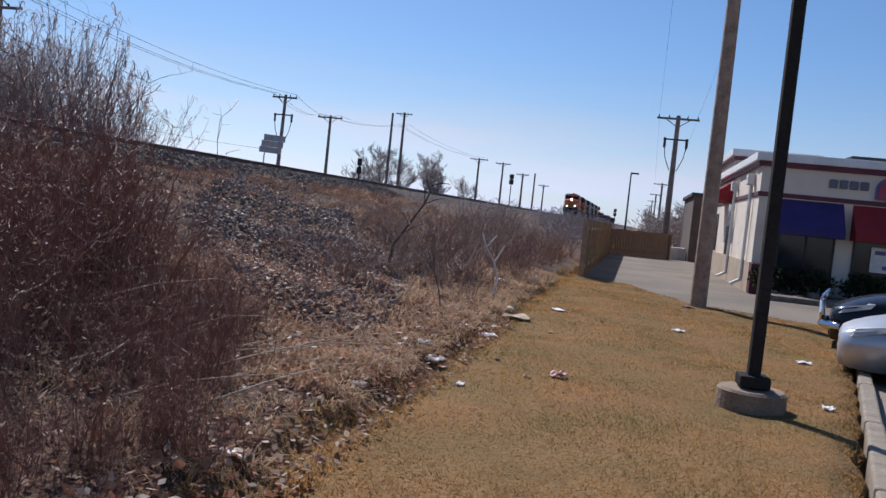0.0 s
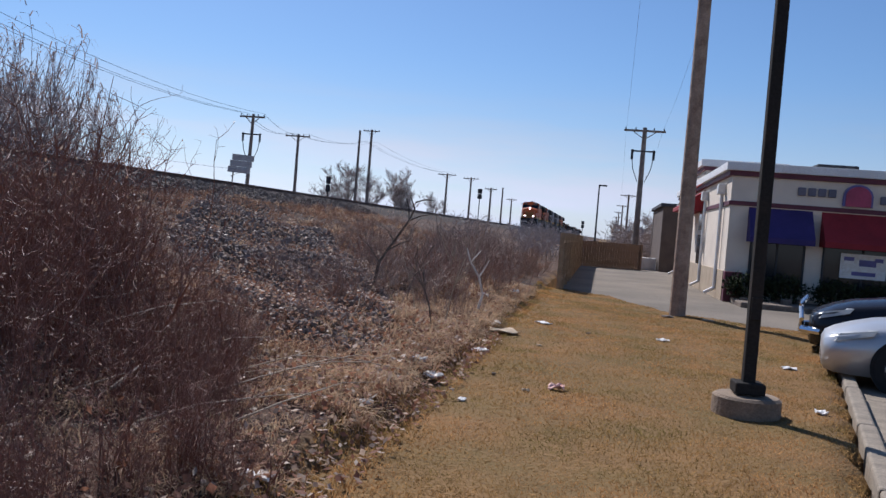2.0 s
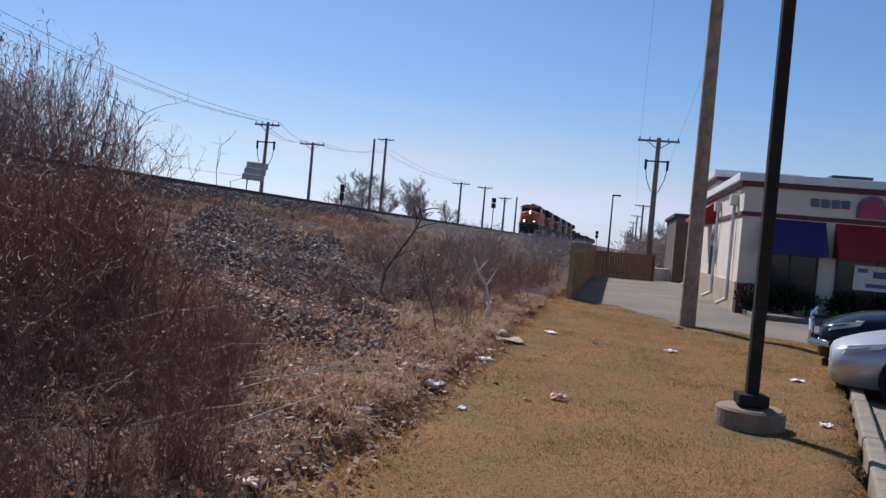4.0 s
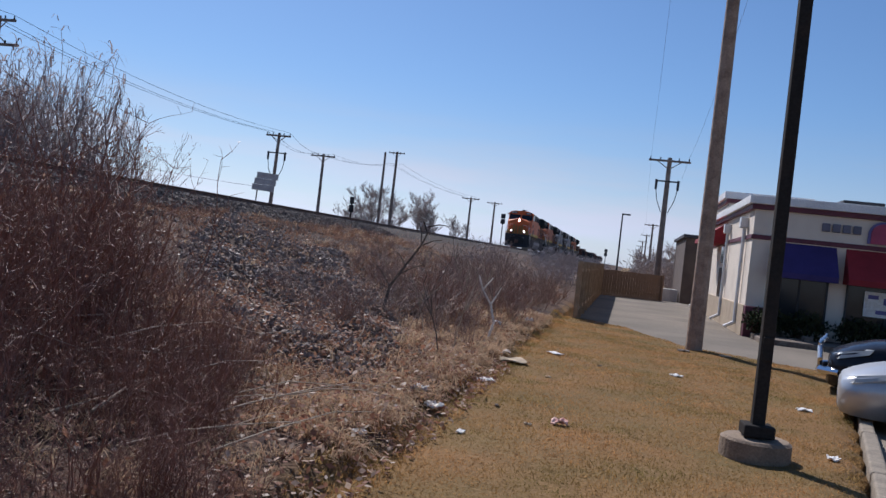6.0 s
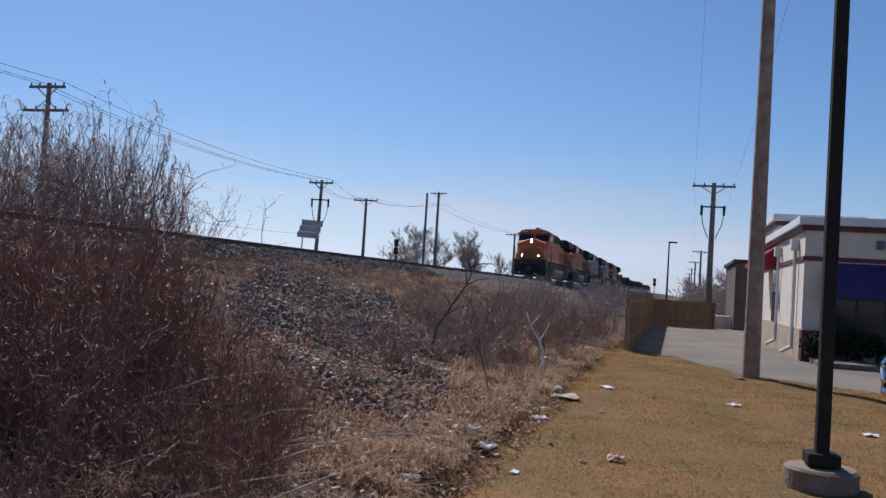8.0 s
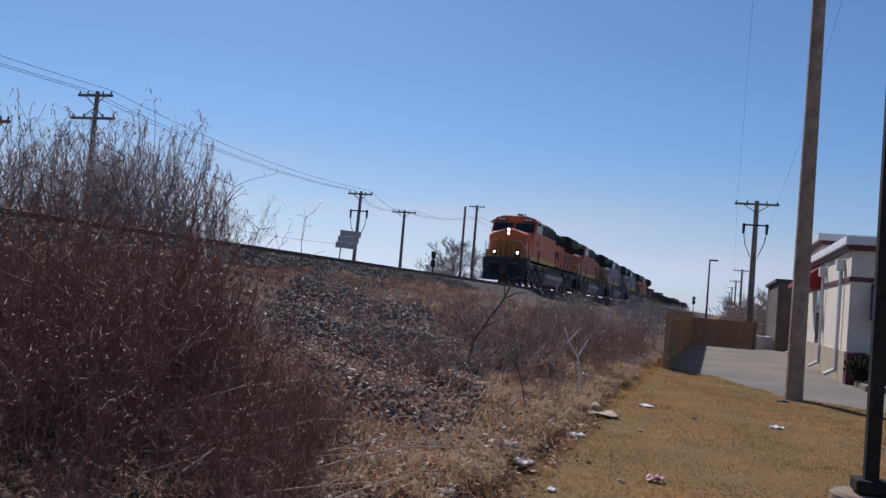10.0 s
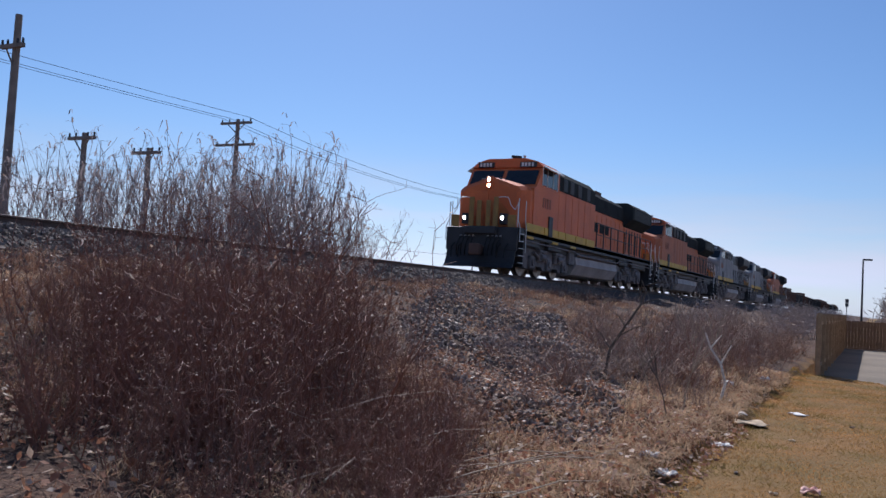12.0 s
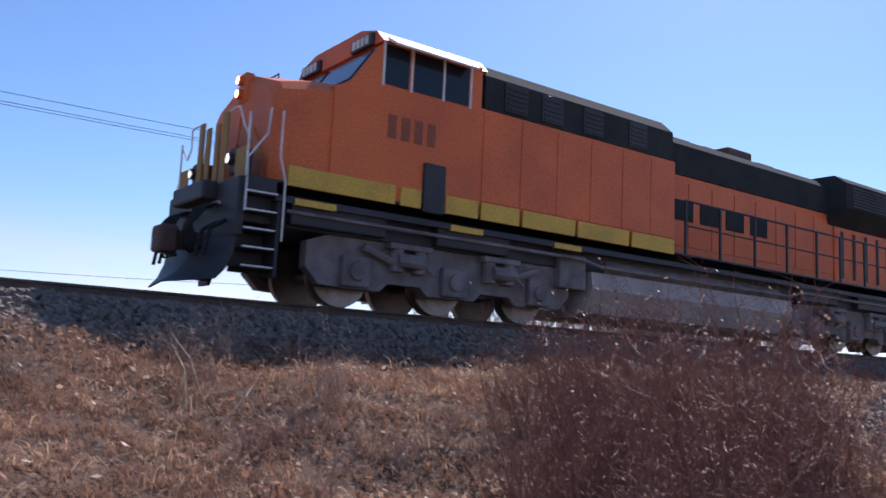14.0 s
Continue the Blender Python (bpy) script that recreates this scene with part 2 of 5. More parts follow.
def ground_material():
    """Turf, then weedy soil and leaf litter up the bank."""
    m = bpy.data.materials.new("ground")
    m.use_nodes = True
    n, l = m.node_tree.nodes, m.node_tree.links
    b = n["Principled BSDF"]
    b.inputs["Roughness"].default_value, b.inputs["Specular IOR Level"].default_value = 0.95, 0.2
    tc = n.new("ShaderNodeTexCoord")

    def nz(scale, detail=5):
        t = n.new("ShaderNodeTexNoise")
        t.inputs["Scale"].default_value, t.inputs["Detail"].default_value = scale, detail
        l.new(tc.outputs["Object"], t.inputs["Vector"])
        return t.outputs[0]

    def mixc(f, a, c):
        x = n.new("ShaderNodeMix")
        x.data_type = "RGBA"
        l.new(f, x.inputs[0])
        for k, v in ((6, a), (7, c)):
            if isinstance(v, tuple):
                x.inputs[k].default_value = (*v, 1)
            else:
                l.new(v, x.inputs[k])
        return x.outputs[2]

    def rng(v, a, c, lo=0.0, hi=1.0):
        r = n.new("ShaderNodeMapRange")
        for k, q in enumerate((a, c, lo, hi)):
            r.inputs[k + 1].default_value = q
        l.new(v, r.inputs[0])
        return r.outputs[0]

    turf = mixc(rng(nz(0.7), 0.36, 0.70, 0.0, 0.8), (0.255, 0.138, 0.052), (0.135, 0.105, 0.036))
    turf = mixc(rng(nz(2.6), 0.50, 0.70, 0.0, 0.45), turf, (0.125, 0.08, 0.034))
    turf = mixc(rng(nz(48.0), 0.50, 0.72, 0.0, 0.45), turf, (0.16, 0.11, 0.045))
    turf = mixc(rng(nz(14.0), 0.48, 0.72, 0.0, 0.7), turf, (0.25, 0.148, 0.062))
    soil = mixc(rng(nz(0.9), 0.40, 0.64), (0.105, 0.06, 0.04), (0.05, 0.031, 0.024))
    soil = mixc(rng(nz(14.0), 0.55, 0.75, 0.0, 0.8), soil, (0.30, 0.20, 0.125))
    sep = n.new("ShaderNodeSeparateXYZ")
    l.new(tc.outputs["Object"], sep.inputs[0])
    add = n.new("ShaderNodeMath")
    add.operation = "ADD"
    l.new(sep.outputs[0], add.inputs[0]), l.new(rng(nz(1.3), 0.3, 0.7, -0.3, 0.3), add.inputs[1])
    col = mixc(rng(add.outputs[0], -1.95, -1.65), soil, turf)
    l.new(col, b.inputs["Base Color"])
    bp = n.new("ShaderNodeBump")
    bp.inputs["Strength"].default_value, bp.inputs["Distance"].default_value = 0.8, 0.03
    l.new(nz(30.0), bp.inputs["Height"]), l.new(bp.outputs[0], b.inputs["Normal"])
    return m


M["ground"] = ground_material()


# ---------------------------------------------------------------- mesh helpers
def link_mesh(name, bm, material, parent=None, smooth=False):
    me = bpy.data.meshes.new(name)
    bm.to_mesh(me)
    bm.free()
    me.materials.append(material)
    if smooth:
        for p in me.polygons:
            p.use_smooth = True
    ob = new(name, me)
    ob.parent = parent
    return ob


def part(name, bm, material, parent, label="", smooth=False):
    ob = link_mesh(name, bm, material, parent, smooth)
    return tagged(ob, label) if label else ob


def thing(name, label, category, m=None, group="", kind=""):
    ob = new(name)
    ob.empty_display_size = 0.2
    ob.matrix_world = m or Matrix()
    return tagged(ob, label, category, group, kind)


def box(bm, x0, x1, y0, y1, z0, z1, bevel=0.0, m=None):
    r = bmesh.ops.create_cube(bm, size=1.0)
    vs = r["verts"]
    for v in vs:
        v.co = Vector((x0 + (v.co.x + 0.5) * (x1 - x0), y0 + (v.co.y + 0.5) * (y1 - y0), z0 + (v.co.z + 0.5) * (z1 - z0)))
    if m:
        bmesh.ops.transform(bm, matrix=m, verts=vs)
    if bevel:
        es = list({e for v in vs for e in v.link_edges})
        bmesh.ops.bevel(bm, geom=es, offset=bevel, segments=2, affect="EDGES", profile=0.5)
    return bm


def rod(bm, p, q, r0, r1=None, seg=8):
    p, q = Vector(p), Vector(q)
    r1 = r0 if r1 is None else r1
    d = q - p
    m = Matrix.Translation((p + q) / 2) @ d.to_track_quat("Z", "Y").to_matrix().to_4x4()
    bmesh.ops.create_cone(bm, cap_ends=True, segments=seg, radius1=r0, radius2=r1, depth=d.length, matrix=m)
    return bm


def pipe(bm, pts, r, seg=6):
    for a, b in zip(pts[:-1], pts[1:]):
        rod(bm, a, b, r, r, seg)
    return bm


def prism(bm, outline, axis, a, b):
    """An outline of two coordinates, drawn out from a to b along an axis."""
    def at(u, v, w):
        return {"x": (w, u, v), "y": (u, w, v), "z": (u, v, w)}[axis]
    lo = [bm.verts.new(at(u, v, a)) for u, v in outline]
    hi = [bm.verts.new(at(u, v, b)) for u, v in outline]
    n = len(outline)
    bm.faces.new(lo), bm.faces.new(hi[::-1])
    for i in range(n):
        bm.faces.new((lo[i], hi[i], hi[(i + 1) % n], lo[(i + 1) % n]))
    bmesh.ops.recalc_face_normals(bm, faces=bm.faces[:])
    return bm


def B():
    return bmesh.new()


class Soup:
    """Many small loose pieces, gathered for one mesh."""

    def __init__(self):
        self.v, self.f = [], []

    def blade(self, p, tip, w, side):
        k = len(self.v)
        mid = (p + tip) * 0.5 + Vector((side.y, -side.x, 0)) * 0.05
        self.v += [p - side * w, p + side * w, mid + side * w * 0.7, tip, mid - side * w * 0.7]
        self.f += [(k, k + 1, k + 2, k + 4), (k + 4, k + 2, k + 3)]

    def arch(self, p, out, length, rise, w, side):
        """A blade that rises, bends over and droops."""
        k = len(self.v)
        up = Vector((0, 0, length * rise))
        run = out * length
        for q, g in ((p, 1.0), (p + run * 0.22 + up * 0.75, 0.9), (p + run * 0.62 + up, 0.7)):
            self.v += [q - side * w * g, q + side * w * g]
        self.v.append(p + run + up * 0.35)
        self.f += [(k, k + 1, k + 3, k + 2), (k + 2, k + 3, k + 5, k + 4), (k + 4, k + 5, k + 6)]

    def tri(self, p, tip, w, side):
        k = len(self.v)
        self.v += [p - side * w, p + side * w, tip]
        self.f += [(k, k + 1, k + 2)]

    def leaf(self, p, d, w, up):
        k = len(self.v)
        s = d.cross(up)
        s = s.normalized() * w if s.length > 1e-6 else Vector((w, 0, 0))
        self.v += [p, p + d * 0.5 + s, p + d, p + d * 0.5 - s]
        self.f += [(k, k + 1, k + 2, k + 3)]

    def stem(self, pts, r0, r1, seg=3):
        k0 = len(self.v)
        n = len(pts)
        for i, p in enumerate(pts):
            d = (pts[min(i + 1, n - 1)] - pts[max(i - 1, 0)]).normalized()
            a = d.orthogonal().normalized()
            b = d.cross(a)
            r = r0 + (r1 - r0) * i / max(n - 1, 1)
            for j in range(seg):
                t = 2 * math.pi * j / seg
                self.v.append(p + (a * math.cos(t) + b * math.sin(t)) * r)
        for i in range(n - 1):
            for j in range(seg):
                a, b = k0 + i * seg + j, k0 + i * seg + (j + 1) % seg
                self.f.append((a, b, b + seg, a + seg))

    def stone(self, p, r, rnd):
        k = len(self.v)
        ax = [Vector((rnd.gauss(0, 1), rnd.gauss(0, 1), rnd.gauss(0, 1))).normalized()]
        ax.append(ax[0].orthogonal().normalized())
        ax.append(ax[0].cross(ax[1]))
        for i, a in enumerate(ax):
            s = r * rnd.uniform(0.55, 1.2)
            self.v += [p + a * s, p - a * s * rnd.uniform(0.7, 1.0)]
        for a in (0, 1):
            for b in (2, 3):
                for c in (4, 5):
                    self.f.append((k + a, k + b, k + c))

    def mesh(self, name, material):
        me = bpy.data.meshes.new(name)
        me.from_pydata([tuple(v) for v in self.v], [], self.f)
        me.materials.append(material)
        return me

    def ob(self, name, material, parent=None, label="", category="", kind=""):
        ob = new(name, self.mesh(name, material))
        ob.parent = parent
        return tagged(ob, label, category, "", kind)


# ---------------------------------------------------------------- the lie of the land
TRACK_X, RAIL_Z = -13.3, 2.46
PROFILE_X = [-2000, -40, -24, -19, -17.2, -15.4, -11.3, -10.2, -9.6, -8.5, -7.0, -5.5, -4.0, -3.0, -2.3, -1.92, -1.74, 2000]
PROFILE_Z = [0.3, 0.4, 0.6, 0.9, 1.30, 1.90, 1.90, 1.84, 1.72, 1.50, 1.12, 0.80, 0.47, 0.27, 0.19, 0.13, 0.0, 0.0]


def kerb_x(y):
    return 2.03 + 0.218 * (y - 7.4)


def on_lawn(x, y):
    if y < -6 or x > kerb_x(y):
        return False
    far = np.interp(x, [-1.7, -0.1, 1.3, 2.2, 4.4], [25.5, 24.2, 20.4, 19.3, 17.9])
    return y < far


def ground_z(x, y):
    # the ragged lip where the bank breaks off above the turf
    near = max(0.0, 1 - abs(x + 1.9) / 1.2)
    z = float(np.interp(x + near * (0.09 * math.sin(1.7 * y) + 0.06 * math.sin(4.3 * y + 1.0)), PROFILE_X, PROFILE_Z))
    if x < -1.7:
        k = min(1.0, (-1.7 - x) / 1.5) * float(np.interp(x, [-18, -17, -9.6, -7.5], [1.0, 0.3, 0.3, 1.0]))
        z += k * 0.07 * (math.sin(1.9 * x + 0.7 * y) + math.sin(0.9 * y - 1.3 * x + 1.0) + 0.6 * math.sin(3.1 * y + 2.2 * x))
    elif not on_lawn(x, y) and y < 56:
        z = -0.35
    else:
        z += 0.012 * (math.sin(2.1 * x + 1.1 * y) + math.sin(1.7 * y - 2.6 * x))
    return z


def axis_steps(pairs):
    out = [pairs[0][0]]
    for end, step in pairs[1:]:
        while out[-1] < end - 1e-6:
            out.append(min(end, out[-1] + step))
    return out


def build_ground():
    xs = axis_steps([(-2000, 0), (-200, 300), (-40, 20), (-18, 1.5), (-9, 0.4), (-2.7, 0.18), (-1.4, 0.06), (5.2, 0.2), (60, 3), (200, 20), (2000, 300)])
    ys = axis_steps([(-300, 0), (-20, 20), (-4, 1.0), (24, 0.22), (60, 1.0), (200, 7), (2400, 200)])
    v = [(x, y, ground_z(x, y)) for y in ys for x in xs]
    nx = len(xs)
    f = [(j * nx + i, j * nx + i + 1, (j + 1) * nx + i + 1, (j + 1) * nx + i) for j in range(len(ys) - 1) for i in range(nx - 1)]
    me = bpy.data.meshes.new("ground")
    me.from_pydata(v, [], f)
    me.materials.append(M["ground"])
    for p in me.polygons:
        p.use_smooth = True
    tagged(new("ground", me), "tan and green turf rising into a weedy brown bank", "ground", kind="structure")


build_ground()


def build_lot():
    bm = B()
    pts = [(kerb_x(-20) + 0.1, -20), (40, -20), (60, 60), (-1.4, 58), (-1.35, 25.3), (-0.1, 24.2), (1.3, 20.4), (2.2, 19.3), (4.45, 17.9), (kerb_x(16) + 0.1, 16)]
    prism(bm, pts, "z", -0.5, -0.11)
    tagged(link_mesh("parking_lot", bm, M["asphalt"]), "weathered grey asphalt drive and parking lot", "parking lot", kind="structure")
    kerb = thing("kerb", "pale concrete kerb between the turf and the parking lot", "kerb", kind="structure")
    y = -6.0
    while y < 17.0:
        y1 = y + 2.4
        m = Matrix.Translation((kerb_x(y) + 0.02, y, 0)) @ Matrix.Rotation(-math.atan(0.222), 4, "Z")
        bm = B()
        box(bm, 0, 0.16, 0.01, 2.45, -0.35, 0.03, 0.025, m)
        part("kerb_stone", bm, M["concrete"], kerb)
        bm = B()
        box(bm, 0.185, 0.62, 0.01, 2.45, -0.35, -0.098, 0.0, m)
        part("gutter_slab", bm, M["concrete"], kerb)
        y = y1
    return kerb


build_lot()


# ---------------------------------------------------------------- the railway
def build_track():
    bm = B()
    ys = axis_steps([(-300, 0), (-6, 20), (45, 0.5), (300, 8), (2400, 100)])
    prof = [(-17.6, 1.05), (-15.6, 2.16), (-15.0, 2.23), (-11.6, 2.23), (-11.0, 2.15), (-10.5, 1.97), (-10.1, 1.80), (-9.7, 1.55)]
    rows = []
    for y in ys:
        rows.append([bm.verts.new((x + 0.06 * math.sin(3.3 * y + x), y, z + 0.025 * math.sin(2.3 * y + 4 * x))) for x, z in prof])
    for a, b in zip(rows[:-1], rows[1:]):
        for i in range(len(prof) - 1):
            bm.faces.new((a[i], a[i + 1], b[i + 1], b[i]))
    track = thing("railway_track", "single railway track on a grey stone ballast bank", "railway track", kind="structure")
    part("ballast_bed", bm, M["ballast"], track, "dark grey crushed stone ballast", True)
    for s in (-0.7175, 0.7175):
        bm = B()
        o = [(-0.075, -0.17), (0.075, -0.17), (0.075, -0.155), (0.012, -0.13), (0.012, -0.05), (0.036, -0.035), (0.036, -0.005), (0.028, 0), (-0.028, 0), (-0.036, -0.005), (-0.036, -0.035), (-0.012, -0.05), (-0.012, -0.13), (-0.075, -0.155)]
        prism(bm, [(TRACK_X + s + u, RAIL_Z + v) for u, v in o], "y", -300, 1500)
        part("rail", bm, M["rail_steel"], track, "rusty steel rail with a worn head")
    bm = B()
    box(bm, -1.3, 1.3, -0.11, 0.11, -0.17, 0.0, 0.01)
    first = part("sleeper", bm, M["sleeper"], track)
    first.location = (TRACK_X, -12, RAIL_Z - 0.172)
    for i in range(1, 290):
        o = first.copy()
        scene.collection.objects.link(o)
        o.location = (TRACK_X + 0.02 * math.sin(i * 7.1), -12 + i * 0.55, RAIL_Z - 0.172)
    return track


build_track()


# ---------------------------------------------------------------- locomotives and cars
# own space: y = 0 at the nose, y grows to the rear, x across, z up from the rail
def wheelset(parent, y, r=0.53):
    bm = B()
    for s in (-1, 1):
        rod(bm, (s * 0.66, 0, 0), (s * 0.79, 0, 0), r, r, 24)
        rod(bm, (s * 0.60, 0, 0), (s * 0.66, 0, 0), r + 0.03, r + 0.03, 24)
        rod(bm, (s * 0.79, 0, 0), (s * 0.86, 0, 0), 0.16, 0.16, 10)
    rod(bm, (-0.7, 0, 0), (0.7, 0, 0), 0.1, 0.1, 8)
    box(bm, 0.785, 0.80, -0.4, 0.4, -0.05, 0.05)
    w = part("wheelset", bm, M["steel"], parent, "worn steel wheels on an axle")
    w.location = (0, y, r)
    return w


def truck_frame(parent, ys):
    bm = B()
    y0, y1 = ys[0] - 0.85, ys[-1] + 0.85
    for s in (-1, 1):
        x0, x1 = sorted((s * 0.98, s * 1.2))
        o = [(y0, 0.55), (y0 + 0.25, 0.30), (y0 + 0.7, 0.28)]
        for a, b in zip(ys[:-1], ys[1:]):
            o += [(a + 0.5, 0.28), (a + 0.65, 0.42), (b - 0.65, 0.42), (b - 0.5, 0.28)]
        o += [(y1 - 0.25, 0.30), (y1, 0.55), (y1, 0.95), (y1 - 0.4, 1.10), (y0 + 0.4, 1.10), (y0, 0.95)]
        prism(bm, o, "x", x0, x1)
        for y in ys:
            box(bm, *sorted((s * 1.16, s * 1.32)), y - 0.26, y + 0.26, 0.30, 0.80, 0.04)
            rod(bm, (s * 1.32, y, 0.55), (s * 1.37, y, 0.55), 0.16, 0.14, 12)
        for y in [(a + b) / 2 for a, b in zip(ys[:-1], ys[1:])]:
            for d in (-0.22, 0.22):
                rod(bm, (s * 1.27, y + d, 0.62), (s * 1.27, y + d, 1.0), 0.12, 0.12, 10)
            box(bm, *sorted((s * 1.16, s * 1.4)), y - 0.42, y + 0.42, 0.98, 1.08, 0.02)
        rod(bm, (s * 1.30, ys[0] + 0.1, 0.95), (s * 1.30, ys[0] + 0.85, 0.70), 0.07, 0.07, 8)
        rod(bm, (s * 1.30, ys[-1] - 0.1, 0.95), (s * 1.30, ys[-1] - 0.85, 0.70), 0.07, 0.07, 8)
    part("truck_frame", bm, M["truck_grey"], parent, "dusty grey cast truck side frames")


def glow_screen_tube(bm, x, z, y0, y1, r, wall=0.012, seg=16):
    """A short open tube along y, added round a lamp to hide its glow from the side."""
    rr = []
    for y, q in ((y0, r), (y1, r), (y1, r + wall), (y0, r + wall)):
        rr.append([bm.verts.new((x + q * math.cos(2 * math.pi * k / seg), y, z + q * math.sin(2 * math.pi * k / seg))) for k in range(seg)])
    for a, b in zip(rr, rr[1:] + rr[:1]):
        for k in range(seg):
            bm.faces.new((a[k], a[(k + 1) % seg], b[(k + 1) % seg], b[k]))
    bmesh.ops.recalc_face_normals(bm, faces=bm.faces[:])
    return bm


def bars(bm, x, y0, z0, n, w, h, gap, thick=0.008):
    """Plain bars in place of lettering."""
    for i in range(n):
        a = y0 + i * (w + gap)
        box(bm, x, x + thick, a, a + w, z0, z0 + h)


def locomotive(label, body, top, lit):
    loco = thing("locomotive", label, "locomotive", group="locomotives of the train")
    # deck and frame
    bm = B()
    box(bm, -1.50, 1.50, -0.45, 21.0, 1.50, 1.72, 0.02)
    box(bm, -1.25, 1.25, -0.55, 20.8, 1.08, 1.50, 0.03)
    part("frame", bm, M["black_paint"], loco, "black underframe and walkway")
    for s in (-1, 1):
        for a, b in ((0.15, 2.05), (2.15, 2.55), (3.05, 3.75), (3.82, 4.7), (4.78, 6.1), (6.18, 7.6), (7.7, 9.0)):
            bm = B()
            box(bm, *sorted((s * 1.49, s * 1.535)), a, b, 1.66, 1.93, 0.01)
            part("sill_stripe", bm, M["loco_yellow"], loco, "yellow sill panel")
        for a in (0.3, 3.2, 5.6):
            bm = B()
            box(bm, *sorted((s * 1.46, s * 1.515)), a, a + 0.7, 1.40, 1.50)
            part("sill_mark", bm, M["loco_yellow"], loco)
        bm = B()
        box(bm, *sorted((s * 1.44, s * 1.50)), 0.0, 20.6, 1.42, 1.68)
        part("sill", bm, M["black_paint"], loco)
    # nose: chamfered, sloping to the cab
    bm = B()
    def ring(y, w, zt, ch, pk):
        return [bm.verts.new(p) for p in ((-w, y, 1.72), (-w, y, zt - ch), (-w + ch * 1.3, y, zt), (-0.16, y, zt + pk), (0.16, y, zt + pk), (w - ch * 1.3, y, zt), (w, y, zt - ch), (w, y, 1.72))]
    rr = [ring(0.0, 1.12, 3.04, 0.12, 0.24), ring(0.10, 1.26, 3.14, 0.14, 0.27), ring(0.6, 1.47, 3.20, 0.16, 0.27), ring(1.3, 1.47, 3.25, 0.16, 0.22)]
    for a, b in zip(rr[:-1], rr[1:]):
        for i in range(7):
            bm.faces.new((a[i], b[i], b[i + 1], a[i + 1]))
    bm.faces.new(rr[0]), bm.faces.new(rr[-1][::-1])
    bmesh.ops.recalc_face_normals(bm, faces=bm.faces[:])
    part("nose", bm, body, loco)
    bm = B()
    prism(bm, [(-0.98, 1.74), (0.98, 1.74), (0.98, 2.1), (0.55, 2.55), (0.40, 2.62), (-0.40, 2.62), (-0.55, 2.55), (-0.98, 2.1)], "y", -0.02, 0.01)
    part("nose_patch", bm, M["nose_patch"], loco, "yellow lower nose panel")
    bm = B()
    box(bm, -0.62, -0.02, -0.035, 0.02, 1.78, 2.95, 0.02)
    box(bm, -0.1, -0.02, -0.06, -0.02, 2.3, 2.42)
    part("nose_door", bm, body, loco)
    # cab
    bm = B()
    prism(bm, [(0.85, 1.72), (3.75, 1.72), (3.75, 4.04), (1.85, 4.04), (1.62, 3.90), (1.10, 3.24), (0.85, 3.16)], "x", -1.50, 1.50)
    part("cab", bm, body, loco)
    bm = B()
    prism(bm, [(-1.53, 3.98), (-1.30, 4.18), (-0.80, 4.30), (0.80, 4.30), (1.30, 4.18), (1.53, 3.98)], "y", 1.66, 3.85)
    part("cab_roof", bm, body, loco)
    for s in (-1, 1):
        # awning coloured white to stand for the sun on it
        bm = B()
        prism(bm, [(s * 1.50, 4.06), (s * 1.80, 3.90), (s * 1.79, 3.87), (s * 1.50, 4.01)], "y", 1.75, 3.45)
        part("window_visor", bm, M["handrail_white"], loco, "window awning, sunlit brightness put into its white")
    for x0, x1 in ((-1.40, -0.08), (0.08, 1.40)):
        bm = B()
        m = Matrix.Translation((0, 1.13, 3.27)) @ Matrix.Rotation(radians(-38.2), 4, "X")
        box(bm, x0, x1, -0.03, 0.03, 0.06, 0.74, 0.015, m)
        part("windshield", bm, M["glass"], loco, "dark windshield pane")
    for s in (-1, 1):
        for a, b in ((1.72, 2.20), (2.30, 2.88), (2.94, 3.45)):
            bm = B()
            box(bm, *sorted((s * 1.49, s * 1.512)), a, b, 3.36, 3.95, 0.005)
            part("side_window", bm, M["glass"], loco, "dark cab side window")
        for a in (1.68, 2.23, 2.89, 3.47):
            bm = B()
            box(bm, *sorted((s * 1.495, s * 1.525)), a, a + 0.04, 3.33, 3.97)
            part("window_post", bm, M["handrail_white"], loco)
        bm = B()
        box(bm, *sorted((s * 0.55, s * 1.25)), 1.60, 1.70, 3.98, 4.17, 0.02)
        part("number_board", bm, M["black_paint"], loco)
        bm = B()
        for i in range(4):
            box(bm, s * 0.9 - 0.27 + i * 0.14, s * 0.9 - 0.18 + i * 0.14, 1.585, 1.60, 4.01, 4.14)
        part("number_bar", bm, M["handrail_white"], loco)
        bm = B()
        bars(bm, s * 1.50 if s > 0 else -1.508, 1.85, 2.60, 4, 0.16, 0.34, 0.10)
        part("side_number_bar", bm, M["faded_number"], loco)
    # lights
    bm = B()
    box(bm, -0.15, 0.15, -0.05, 0.12, 3.02, 3.46, 0.04)
    part("headlight_box", bm, body, loco)
    for i, z in enumerate((3.14, 3.34)):
        bm = B()
        rod(bm, (0, -0.065, z), (0, -0.045, z), 0.062, 0.062, 14)
        part("headlight", bm, M["lamp_glow"] if lit else M["lens"], loco, "glowing round headlight" if lit else "")
        # added tube, blocks the headlight's glow from the side
        part("headlight_glow_screen", glow_screen_tube(B(), 0, z, -0.05, -0.13, 0.066, 0.01), body, loco)
